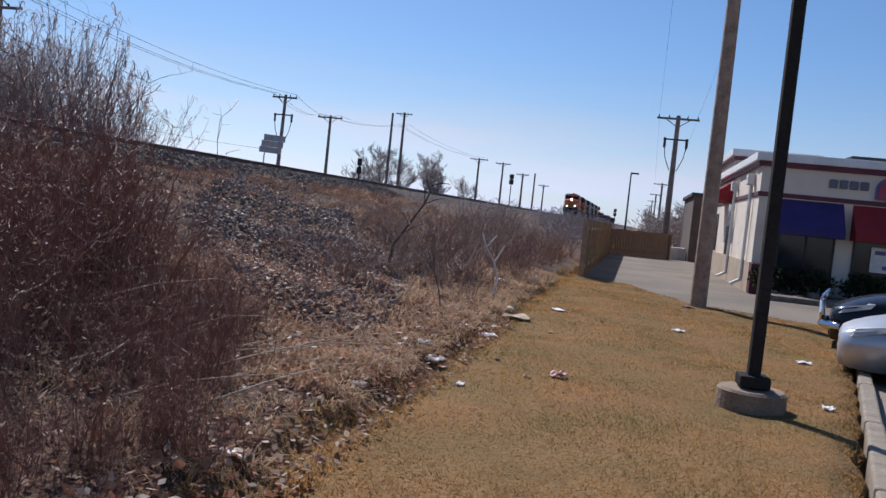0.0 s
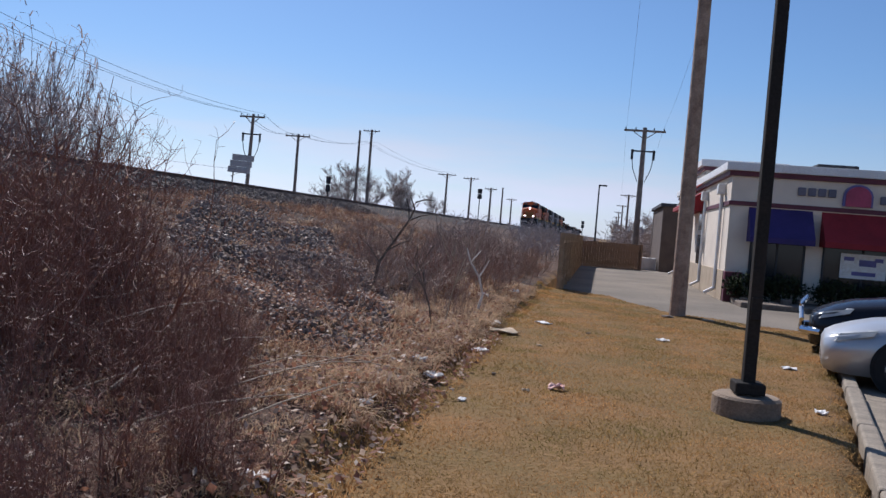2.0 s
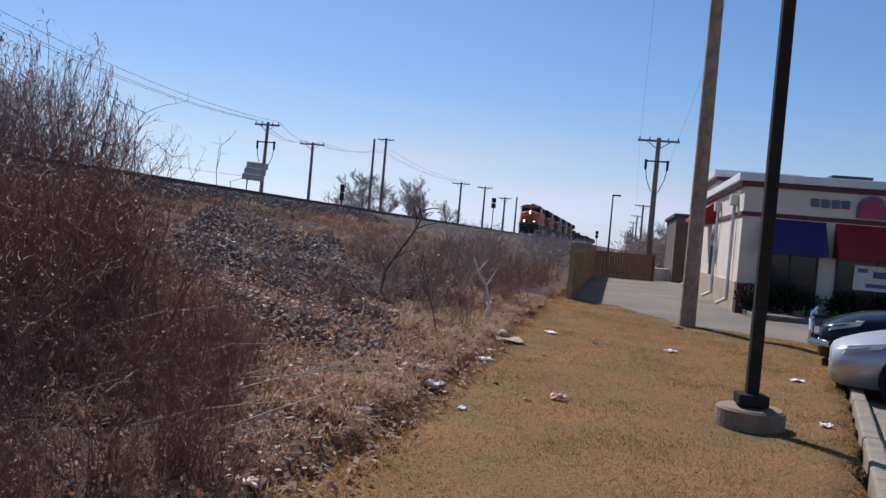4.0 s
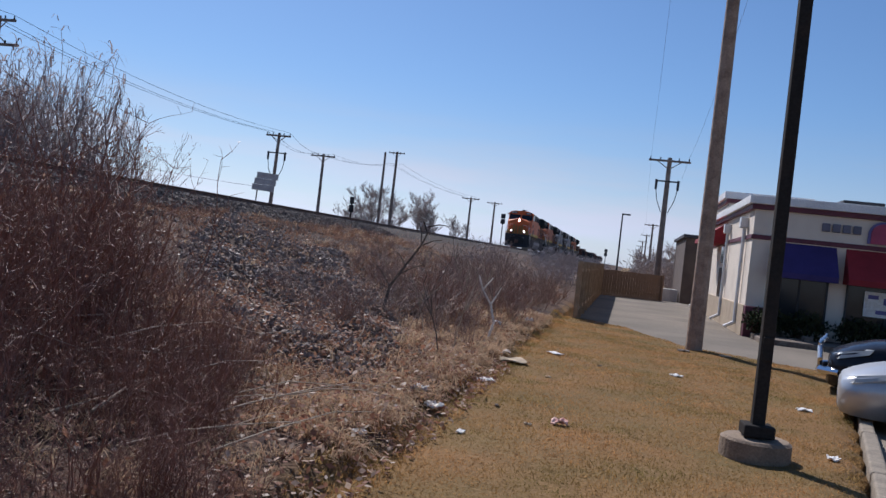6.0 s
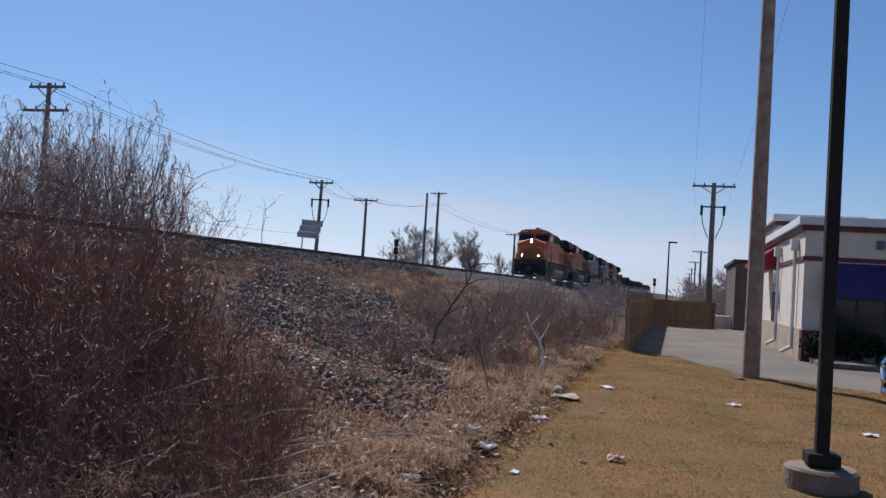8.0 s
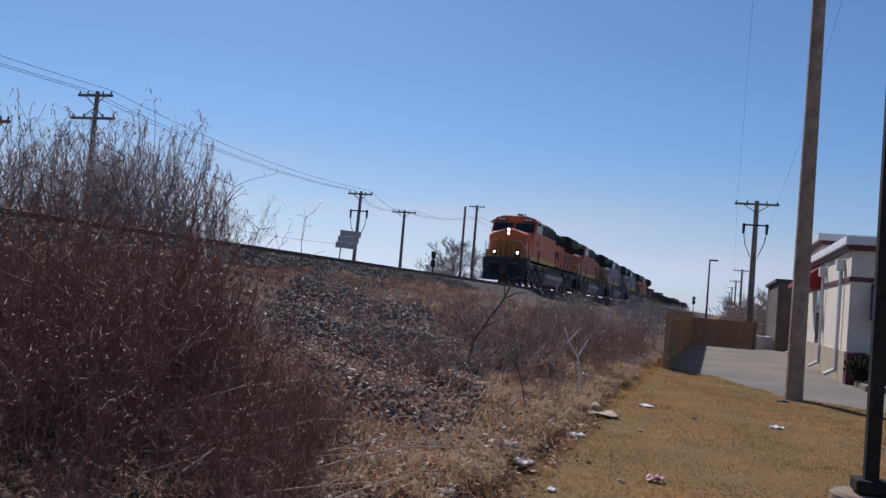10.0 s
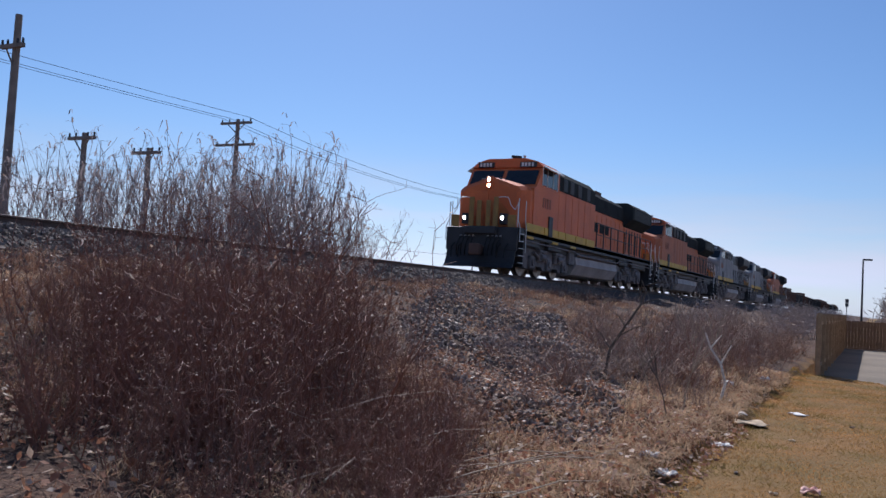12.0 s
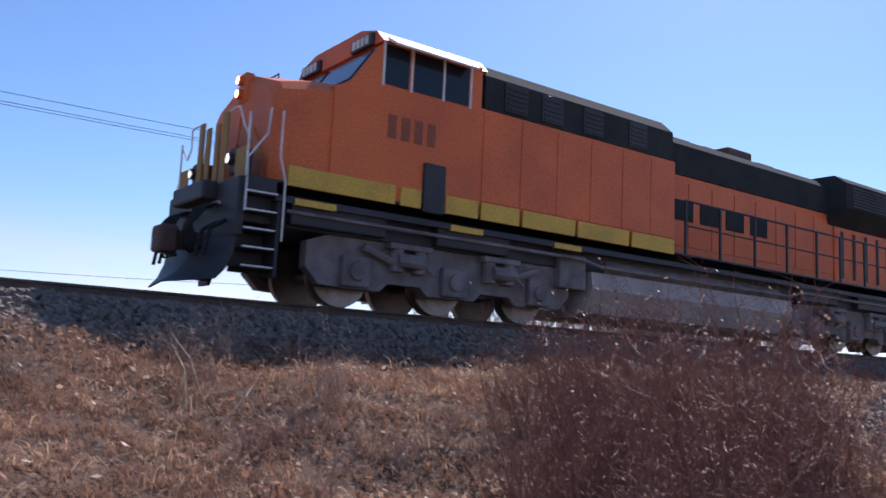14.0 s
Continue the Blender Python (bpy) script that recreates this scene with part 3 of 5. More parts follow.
    for s in (-1, 1):
        bm = B()
        box(bm, s * 0.78 - 0.14, s * 0.78 + 0.14, -0.42, -0.15, 1.82, 2.18, 0.03)
        part("ditch_light_box", bm, M["black_paint"], loco)
        bm = B()
        rod(bm, (s * 0.78, -0.435, 2.02), (s * 0.78, -0.415, 2.02), 0.066, 0.066, 14)
        part("ditch_light", bm, M["lamp_glow"] if lit else M["lens"], loco, "glowing ditch light" if lit else "")
        # added tube, keeps the ditch light from glowing sideways
        part("ditch_light_glow_screen", glow_screen_tube(B(), s * 0.78, 2.02, -0.42, -0.51, 0.07), M["black_paint"], loco)
    # long body behind the cab, flush with it, then the narrow hood
    for s in (-1, 1):
        bm = B()
        box(bm, *sorted((s * 0.5, s * 1.46)), 3.75, 9.1, 1.72, 3.42, 0.03)
        part("equipment_cabinet", bm, body, loco)
        for y in (3.85, 4.75, 5.65, 6.55, 7.45, 8.3):
            bm = B()
            box(bm, *sorted((s * 1.455, s * 1.475)), y, y + 0.84 if y < 8 else 9.05, 1.96, 3.36, 0.008)
            part("cabinet_door", bm, body, loco)
        bm = B()
        prism(bm, [(s * 0.4, 3.42), (s * 1.46, 3.42), (s * 1.46, 3.95), (s * 1.15, 4.20), (s * 0.4, 4.26)], "y", 3.86, 9.0)
        part("upper_cabinet", bm, top, loco, "dark upper equipment cabinet")
        for y in (4.3, 5.2, 6.3, 7.6):
            bm = B()
            box(bm, *sorted((s * 1.44, s * 1.49)), y, y + 0.55, 3.46, 3.92, 0.01)
            for k in range(5):
                box(bm, *sorted((s * 1.47, s * 1.51)), y + 0.05, y + 0.5, 3.50 + 0.08 * k, 3.53 + 0.08 * k)
            part("grille", bm, M["black_paint"], loco, "black louvred grille")
    bm = B()
    box(bm, -0.98, 0.98, 9.0, 16.2, 1.72, 3.35, 0.03)
    part("engine_hood", bm, body, loco)
    for s in (-1, 1):
        for y in np.arange(9.3, 16.0, 0.85):
            bm = B()
            box(bm, *sorted((s * 0.975, s * 0.998)), y, y + 0.78, 1.95, 3.2, 0.008)
            part("hood_door", bm, body, loco)
    bm = B()
    prism(bm, [(-1.0, 3.35), (1.0, 3.35), (1.0, 3.95), (0.75, 4.14), (-0.75, 4.14), (-1.0, 3.95)], "y", 8.9, 16.2)
    part("hood_roof", bm, top, loco, "dark hood roof")
    for y in (10.2, 11.4, 13.6):
        bm = B()
        box(bm, -0.45, 0.45, y, y + 0.7, 4.1, 4.28, 0.03)
        part("roof_hatch", bm, top, loco)
    bm = B()
    box(bm, -0.5, 0.5, 12.3, 13.3, 4.1, 4.42, 0.06)
    part("exhaust_pipe", bm, M["rust"], loco)
    for s in (-1, 1):
        bm = B()
        bars(bm, s * 1.0 if s > 0 else -1.012, 9.6, 2.45, 4, 0.7, 0.40, 0.25, 0.012)
        part("side_lettering_bar", bm, top, loco)
    bm = B()
    box(bm, -1.02, 1.02, 16.2, 20.2, 1.72, 3.1, 0.03)
    part("rear_hood", bm, body, loco)
    for s in (-1, 1):
        for y in np.arange(16.5, 20.0, 0.62):
            bm = B()
            box(bm, *sorted((s * 1.0, s * 1.05)), y, y + 0.1, 1.9, 3.0)
            part("hood_rib", bm, M["black_paint"], loco)
    bm = B()
    prism(bm, [(-1.0, 3.1), (1.0, 3.1), (1.52, 3.45), (1.52, 4.02), (1.2, 4.22), (-1.2, 4.22), (-1.52, 4.02), (-1.52, 3.45)], "y", 15.9, 20.3)
    part("radiator", bm, top, loco, "flared dark radiator housing")
    for s in (-1, 1):
        for k in range(7):
            bm = B()
            box(bm, *sorted((s * 1.51, s * 1.54)), 16.2, 20.0, 3.50 + 0.07 * k, 3.53 + 0.07 * k)
            part("radiator_louvre", bm, M["black_paint"], loco)
    # tank, trucks, pilot
    bm = B()
    prism(bm, [(-1.35, 1.08), (-1.40, 0.75), (-1.15, 0.30), (-0.9, 0.22), (0.9, 0.22), (1.15, 0.30), (1.40, 0.75), (1.35, 1.08)], "y", 6.75, 13.6)
    part("fuel_tank", bm, M["tank_grey"], loco, "dusty grey fuel tank")
    bm = B()
    for s in (-1, 1):
        rod(bm, (s * 1.15, 7.2, 1.22), (s * 1.15, 13.2, 1.22), 0.16, 0.16, 10)
        box(bm, *sorted((s * 1.0, s * 1.36)), 5.9, 6.6, 0.7, 1.35, 0.03)
    part("air_reservoir", bm, M["truck_grey"], loco)
    for s in (-1, 1):
        for ya, yb in ((0.3, 2.0), (3.0, 4.6), (13.9, 15.6), (16.6, 19.6)):
            bm = B()
            box(bm, *sorted((s * 1.0, s * 1.42)), ya, yb, 1.12, 1.48, 0.03)
            part("equipment_box", bm, M["black_paint"], loco)
        bm = B()
        pipe(bm, [(s * 1.44, 0.2, 1.30), (s * 1.44, 6.4, 1.28), (s * 1.44, 6.9, 1.18), (s * 1.44, 13.4, 1.18), (s * 1.44, 13.9, 1.3), (s * 1.44, 20.4, 1.3)], 0.035, 6)
        part("brake_pipe", bm, M["truck_grey"], loco)
        for y in (2.5, 4.5, 15.6, 17.6):
            bm = B()
            rod(bm, (s * 1.36, y - 0.25, 0.80), (s * 1.36, y + 0.25, 0.80), 0.12, 0.12, 10)
            rod(bm, (s * 1.36, y + 0.25, 0.80), (s * 1.36, y + 0.5, 0.62), 0.035, 0.035, 6)
            part("brake_cylinder", bm, M["truck_grey"], loco)
    trucks = ([1.55, 3.5, 5.45], [14.7, 16.65, 18.6])
    sets = []
    for ys in trucks:
        truck_frame(loco, ys)
        sets += [wheelset(loco, y) for y in ys]
    for e, y, d in ((0, -0.45, -1), (1, 21.0, 1)):
        bm = B()
        ya, yb = sorted((y, y + d * 0.12))
        box(bm, -1.45, 1.45, ya, yb, 0.85, 1.70, 0.02)
        part("pilot", bm, M["black_paint"], loco, "black pilot beam")
        bm = B()
        # plow: two curved blades that meet ahead of the beam
        rows = []
        for z, side_y, mid_y in ((0.86, 0.10, 0.16), (0.60, 0.14, 0.24), (0.36, 0.24, 0.42), (0.20, 0.38, 0.66)):
            for back in (0.0, 0.05):
                rows.append([bm.verts.new((x, y + d * (mid_y + (side_y - mid_y) * abs(x) / 1.40 - back), z)) for x in (-1.40, -0.7, 0.0, 0.7, 1.40)])
        front, rear = rows[0::2], rows[1::2]
        for sheet in (front, rear):
            for a, b in zip(sheet[:-1], sheet[1:]):
                for i in range(4):
                    bm.faces.new((a[i], a[i + 1], b[i + 1], b[i]))
        for a, b in ((front[0], rear[0]), (front[-1], rear[-1])):
            for i in range(4):
                bm.faces.new((a[i], a[i + 1], b[i + 1], b[i]))
        for i in (0, 4):
            for k in range(3):
                bm.faces.new((front[k][i], front[k + 1][i], rear[k + 1][i], rear[k][i]))
        bmesh.ops.recalc_face_normals(bm, faces=bm.faces[:])
        part("snow_plow", bm, M["black_paint"], loco, "black snow plow blade")
        bm = B()
        box(bm, -0.65, 0.65, *sorted((y + d * 0.1, y + d * 0.35)), 1.45, 1.72, 0.04)
        part("anti_climber", bm, M["black_paint"], loco)
        for x in (-1.1, -0.8, 0.8, 1.1):
            bm = B()
            pipe(bm, [(x, y + d * 0.12, 1.1), (x, y + d * 0.35, 0.95), (x * 0.97, y + d * 0.42, 0.55)], 0.03)
            part("brake_hose", bm, M["rubber"], loco)
        bm = B()
        box(bm, -0.14, 0.14, *sorted((y, y + d * 0.5)), 0.72, 1.0, 0.04)
        box(bm, -0.2, 0.24, *sorted((y + d * 0.48, y + d * 0.78)), 0.64, 1.06, 0.06)
        part("coupler", bm, M["rust"], loco, "rusty knuckle coupler")
        for s in (-1, 1):
            for k in range(5):
                z = 0.42 + 0.27 * k
                bm = B()
                box(bm, *sorted((s * 1.05, s * 1.49)), *sorted((y + d * 0.02, y - d * 0.45)), z - 0.02, z + 0.012)
                t = part("step", bm, M["black_paint"], loco, "black step with a white edge")
                bm = B()
                box(bm, *sorted((s * 1.492, s * 1.515)), *sorted((y + d * 0.02, y - d * 0.47)), z - 0.006, z + 0.018)
                part("step_edge", bm, M["handrail_white"], t, "white painted step edge")
            bm = B()
            box(bm, *sorted((s * 0.98, s * 1.04)), *sorted((y, y - d * 0.55)), 0.36, 1.50)
            box(bm, *sorted((s * 1.04, s * 1.47)), *sorted((y - d * 0.50, y - d * 0.55)), 0.30, 1.50)
            part("step_guard", bm, M["black_paint"], loco, "black step well panel")
            for h in range(4):
                bm = B()
                x = s * (0.30 + 0.17 * h)
                pipe(bm, [(x, y + d * 0.1, 1.38), (x + 0.05, y + d * 0.34, 1.30), (x + 0.03, y + d * (0.46 + 0.03 * h), 1.02), (x - 0.03, y + d * 0.44, 0.78), (x - 0.08, y + d * 0.30, 0.66)], 0.026, 6)
                part("air_hose", bm, M["rubber"], loco, "black air hose")
                bm = B()
                rod(bm, (x, y + d * 0.11, 1.38), (x, y + d * 0.17, 1.37), 0.04, 0.04, 8)
                part("hose_fitting", bm, M["tank_grey"], loco)
            for pts in ([(s * 1.52, y + d * 0.03, 1.20), (s * 1.52, y + d * 0.03, 1.72), (s * 1.42, y + d * 0.0, 1.95), (s * 1.28, y - d * 0.35, 2.35), (s * 1.28, y - d * 0.38, 2.70)],
                        [(s * 1.54, y - d * 0.56, 0.82), (s * 1.54, y - d * 0.56, 1.70), (s * 1.53, y - d * 0.46, 2.02), (s * 1.53, y - d * 0.46, 2.62)]):
                bm = B()
                pipe(bm, pts, 0.016)
                part("grab_iron", bm, M["handrail_white"], loco, "white bent handrail")
            for x0, x1, z1 in ((0.10, 0.28, 2.60), (0.40, 0.60, 2.72), (1.00, 1.34, 2.12)):
                bm = B()
                box(bm, *sorted((s * x0, s * x1)), *sorted((y + d * 0.02, y - d * 0.02)), 1.72, z1, 0.015)
                part("end_plate", bm, M["end_ochre"], loco, "dull yellow end handrail plate")
            bm = B()
            rod(bm, (s * 1.40, y, 1.72), (s * 1.40, y, 2.55), 0.018)
            pipe(bm, [(s * 0.58, y, 2.70), (s * 0.80, y, 2.72), (s * 0.98, y, 2.70), (s * 1.08, y - d * 0.05, 2.45), (s * 1.25, y - d * 0.05, 2.30), (s * 1.40, y, 2.5)], 0.014)
            part("end_rail", bm, M["handrail_white"], loco, "white end handrail")
    for s in (-1, 1):
        for y in (9.4, 10.6, 11.9, 13.2, 14.5, 15.6, 16.8, 18.0, 19.2, 20.4):
            bm = B()
            box(bm, *sorted((s * 1.46, s * 1.50)), y, y + 0.06, 1.70, 2.72)
            part("handrail_post", bm, M["black_paint"], loco)
        bm = B()
        pipe(bm, [(s * 1.48, 9.4, 2.72), (s * 1.48, 20.5, 2.72)], 0.022)
        pipe(bm, [(s * 1.48, 9.4, 2.25), (s * 1.48, 20.5, 2.25)], 0.018)
        part("handrail", bm, M["black_paint"], loco)
        # black block in place of a recess, its shade given by colour
        bm = B()
        box(bm, *sorted((s * 1.40, s * 1.56)), 2.58, 3.02, 1.62, 2.35, 0.02)
        part("step_well_shade", bm, M["black_paint"], loco, "black raised panel standing for the shaded step well")
    bm = B()
    rod(bm, (0.5, 2.2, 4.28), (0.5, 2.2, 4.48), 0.06)
    part("beacon", bm, M["lens"], loco)
    bm = B()
    box(bm, -0.25, 0.25, 2.8, 3.4, 4.28, 4.40, 0.03)
    part("antenna_dome", bm, M["black_paint"], loco)
    bm = B()
    for k in range(5):
        rod(bm, (0.2, 2.4, 4.40), (0.05 + 0.07 * k, 2.0 + 0.05 * k, 4.42), 0.03, 0.06, 8)
    part("horn", bm, M["black_paint"], loco)
    bm = B()
    pipe(bm, [(-0.5, 0.35, 3.2), (-0.5, 0.35, 3.42), (0.5, 0.35, 3.42), (0.5, 0.35, 3.2)], 0.014)
    part("nose_rail", bm, M["black_paint"], loco)
    # upper works a little taller
    for o in loco.children:
        if not o.name.startswith("wheelset") and o.data.users == 1:
            for v in o.data.vertices:
                if v.co.z > 1.60:
                    v.co.z = 1.60 + (v.co.z - 1.60) * 1.14
    return loco, sets


def gondola(label, body, load):
    car = thing("freight_car", label, "freight car", group="freight cars of the train")
    bm = B()
    box(bm, -1.5, 1.5, 0.4, 15.6, 1.0, 1.15, 0.0)
    for s in (-1, 1):
        box(bm, *sorted((s * 1.42, s * 1.5)), 0.4, 15.6, 1.15, 2.55)
        box(bm, *sorted((s * 1.40, s * 1.56)), 0.4, 15.6, 2.5, 2.62)
        for y in np.arange(0.6, 15.6, 1.24):
            box(bm, *sorted((s * 1.5, s * 1.56)), y, y + 0.1, 1.1, 2.55)
    for y in (0.4, 15.5):
        box(bm, -1.42, 1.42, y, y + 0.1, 1.15, 2.6)
    part("body", bm, body, car)
    for i in range(9):
        y = 1.2 + 1.6 * i
        bm = B()
        box(bm, -1.1, 1.1, y, y + 1.2, 1.15, 2.4 + load * (0.5 + 0.5 * math.sin(i * 2.3)), 0.05)
        part("load", bm, M["rust"], car, "rusty scrap bale")
    bm = B()
    for y0 in (2.2, 13.8):
        for s in (-1, 1):
            box(bm, *sorted((s * 0.95, s * 1.1)), y0 - 1.2, y0 + 1.2, 0.45, 0.8, 0.04)
    box(bm, -0.3, 0.3, -0.2, 16.2, 0.75, 1.0)
    part("running_gear", bm, M["black_paint"], car)
    for y0 in (2.2, 13.8):
        for d in (-0.85, 0.85):
            bm = B()
            for s in (-1, 1):
                rod(bm, (s * 0.68, y0 + d, 0.45), (s * 0.80, y0 + d, 0.45), 0.45, 0.45, 16)
            rod(bm, (-0.70, y0 + d, 0.45), (0.70, y0 + d, 0.45), 0.08, 0.08, 8)
            part("wheelset", bm, M["steel"], car)
    return car


LEAD, LEAD_SETS = locomotive("orange locomotive with dark roof and lit headlights on the track", M["orange"], M["green_black"], True)
SECOND, _ = locomotive("weathered orange and dark locomotive coupled in the train", M["orange_old"], M["green_black"], False)
THIRD, _ = locomotive("grey locomotive with a black top coupled in the train", M["grey_cab"], M["black_paint"], False)
TRAIN = [(LEAD, 0.0), (SECOND, 22.6), (THIRD, 45.2), (copy_thing(THIRD, Matrix()), 67.8), (copy_thing(SECOND, Matrix()), 90.4)]
CAR, CAR2 = gondola("rusty brown gondola car with scrap", M["rust"], 0.9), gondola("black gondola car with scrap", M["black_paint"], 0.3)
for k in range(14):
    TRAIN.append(((CAR, CAR2)[k] if k < 2 else copy_thing((CAR, CAR2)[(k * 7 // 3) % 2], Matrix()), 113.2 + 16.3 * k))
HEAD_START, SPEED = 178.9, 12.41


def motions():
    for ob, back in TRAIN:
        rows = [(t, pose(TRACK_X, HEAD_START - SPEED * t + back, RAIL_Z)) for t in (0.0, 4.0, 8.0, 12.0, 14.0)]
        walk(ob, rows)
    turn = math.degrees(SPEED / 0.53)
    for w in LEAD_SETS:
        y = w.location.y
        walk(w, [(k / 30, pose(0, y, 0.53, turn * k / 30, 0, 0)) for k in range(0, 421)])


# ---------------------------------------------------------------- the restaurant
def restaurant():
    X0, Y0, X1, Y1 = 3.72, 28.5, 17.0, 47.0
    b = thing("restaurant", "cream stucco restaurant with maroon bands and coloured awnings", "restaurant")
    bm = B()
    box(bm, X0, X1, Y0, Y1, -0.3, 4.08)
    part("wall", bm, M["stucco"], b)
    bm = B()
    for y0, y1 in ((Y0 + 0.3, Y1),):
        box(bm, X0 - 0.06, X0 + 0.2, y0, y1, -0.3, 0.86, 0.01)
    box(bm, X0 - 0.06, X0 + 0.55, Y0 - 0.07, Y0 + 0.31, -0.3, 0.86, 0.01)
    part("plinth", bm, M["tan_base"], b, "tan stucco plinth")
    bm = B()
    box(bm, X0 - 0.22, X1, Y0 - 0.22, Y1, 4.08, 4.34, 0.02)
    part("cornice", bm, M["trim_white"], b, "white metal coping")
    bm = B()
    box(bm, X0 - 0.12, X1, Y0 - 0.12, Y1, 3.92, 4.08, 0.01)
    part("eaves_band", bm, M["maroon"], b, "maroon band under the coping")
    bm = B()
    box(bm, X0 - 0.05, X1, Y0 - 0.05, Y1, 2.98, 3.12, 0.01)
    part("belt_course", bm, M["maroon"], b, "maroon belt course")
    # higher part over the side entrance
    bm = B()
    box(bm, X0 - 0.1, X0 + 3, 35.4, 44.0, 4.0, 4.78)
    part("raised_parapet", bm, M["stucco"], b)
    bm = B()
    box(bm, X0 - 0.30, X0 + 3, 35.2, 44.2, 4.78, 5.05, 0.02)
    part("raised_coping", bm, M["trim_white"], b)
    bm = B()
    box(bm, X0 - 0.2, X0 + 3, 35.3, 44.1, 4.62, 4.78, 0.01)
    part("raised_band", bm, M["maroon"], b)
    # side: awning, door, downpipes
    bm = B()
    prism(bm, [(X0, 3.85), (X0 - 0.95, 3.15), (X0 - 0.95, 3.0), (X0, 3.0)], "y", 35.8, 39.2)
    part("side_awning", bm, M["red_cloth"], b, "red cloth awning over the side door")
    for y0, y1, z0, z1 in ((36.0, 37.0, 0.0, 2.05), (36.0, 37.0, 2.25, 2.95), (41.0, 42.2, 0.9, 2.6)):
        bm = B()
        box(bm, X0 - 0.03, X0 + 0.06, y0, y1, z0, z1, 0.01)
        part("side_door" if z0 == 0 else "side_window", bm, M["glass"], b)
    for y in (29.9, 34.6, 45.6):
        bm = B()
        box(bm, X0 - 0.26, X0, y - 0.17, y + 0.17, 3.36, 3.72, 0.03)
        rod(bm, (X0 - 0.1, y, 3.4), (X0 - 0.1, y, 0.2), 0.06, 0.06, 8)
        rod(bm, (X0 - 0.1, y, 0.22), (X0 - 0.42, y, 0.03), 0.06, 0.06, 8)
        part("downpipe", bm, M["trim_white"], b, "cream rain head and downpipe")
    # front: windows between piers, awnings above
    bays = [(4.42, 6.1), (6.62, 9.0), (9.6, 11.9), (12.4, 14.7)]
    for i, (a, c) in enumerate(bays):
        bm = B()
        box(bm, a, c, Y0 - 0.02, Y0 + 0.05, 0.3, 2.3)
        w = part("front_window", bm, M["glass"], b, "dark plate glass window")
        bm = B()
        for x in (a, (a + c) / 2 - 0.03, c - 0.06):
            box(bm, x, x + 0.06, Y0 - 0.05, Y0 - 0.022, 0.3, 2.3)
        for z in (0.3, 2.24):
            box(bm, a, c, Y0 - 0.05, Y0 - 0.022, z, z + 0.06)
        part("frame", bm, M["dark_metal"], w)
        bm = B()
        prism(bm, [(Y0, 2.95), (Y0 - 0.75, 2.02), (Y0 - 0.75, 1.85), (Y0, 1.85)], "x", a - 0.12, c + 0.12)
        part("awning", bm, M["purple"] if i % 2 == 0 else M["red_cloth"], b, "purple cloth awning" if i % 2 == 0 else "red cloth awning")
    bm = B()
    box(bm, 7.15, 8.5, Y0 - 0.075, Y0 - 0.055, 0.95, 1.72, 0.0)
    part("window_poster", bm, M["paper"], b, "pale window poster")
    bm = B()
    for k, (x, z, w, h) in enumerate(((7.25, 1.5, 0.3, 0.12), (7.7, 1.35, 0.5, 0.2), (8.15, 1.5, 0.25, 0.12), (7.5, 1.05, 0.7, 0.12))):
        box(bm, x, x + w, Y0 - 0.082, Y0 - 0.076, z, z + h)
    part("poster_print", bm, M["sign_blue"], b)
    # sign: grey letter shapes beside an arched emblem
    for x0, z0 in ((5.72, 3.42), (8.15, 3.30)):
        for i in range(4):
            bm = B()
            box(bm, x0 + i * 0.30, x0 + i * 0.30 + 0.24, Y0 - 0.08, Y0 - 0.01, z0, z0 + 0.26, 0.03)
            part("sign_block", bm, M["sign_grey"], b, "grey raised sign shape")
    for r, dy, mm in ((0.44, 0.10, M["sign_blue"]), (0.37, 0.14, M["sign_pink"])):
        bm = B()
        o = [(7.5 + r * math.cos(t), 3.48 + r * 0.9 * math.sin(t)) for t in np.linspace(0, math.pi, 13)] + [(7.5 - r, 3.18), (7.5 + r, 3.18)]
        prism(bm, o, "y", Y0 - dy, Y0 - 0.01)
        part("sign_emblem", bm, mm, b, "arched purple and pink emblem")
    bm = B()
    box(bm, 6.7, 8.0, Y0 + 2.0, Y0 + 3.6, 4.1, 4.66, 0.03)
    part("roof_unit", bm, M["dark_metal"], b, "dark rooftop air handling unit")
    bm = B()
    box(bm, X0 - 0.04, X0 + 0.5, Y0 - 0.42, Y0 - 0.08, -0.3, 0.85, 0.02)
    part("corner_bollard", bm, M["maroon"], b)


restaurant()


def planting_bed():
    bm = B()
    box(bm, 3.9, 17, 25.9, 28.4, -0.2, 0.05, 0.04)
    for i in range(60):
        x, y = random.uniform(4, 16), random.uniform(25.7, 28.2)
        box(bm, x, x + random.uniform(0.1, 0.4), y, y + random.uniform(0.1, 0.3), 0.03, random.uniform(0.08, 0.2), 0.03)
    tagged(link_mesh("planting_bed", bm, M["mulch"]), "bare brown mulch bed with stones before the restaurant", "planting bed", kind="structure")


planting_bed()


def brown_building():
    b = thing("storage_building", "dark brown brick building with a flat roof", "building")
    bm = B()
    box(bm, 3.2, 9.5, 52.0, 62.0, -0.4, 3.75)
    part("wall", bm, M["brown_brick"], b)
    bm = B()
    box(bm, 3.05, 9.7, 51.85, 62.1, 3.75, 3.95, 0.02)
    part("roof", bm, M["roof_dark"], b)
    bm = B()
    box(bm, 2.0, 3.1, 53.0, 54.2, -0.12, 0.62, 0.03)
    part("utility_cabinet", bm, M["board_grey"], b)


brown_building()


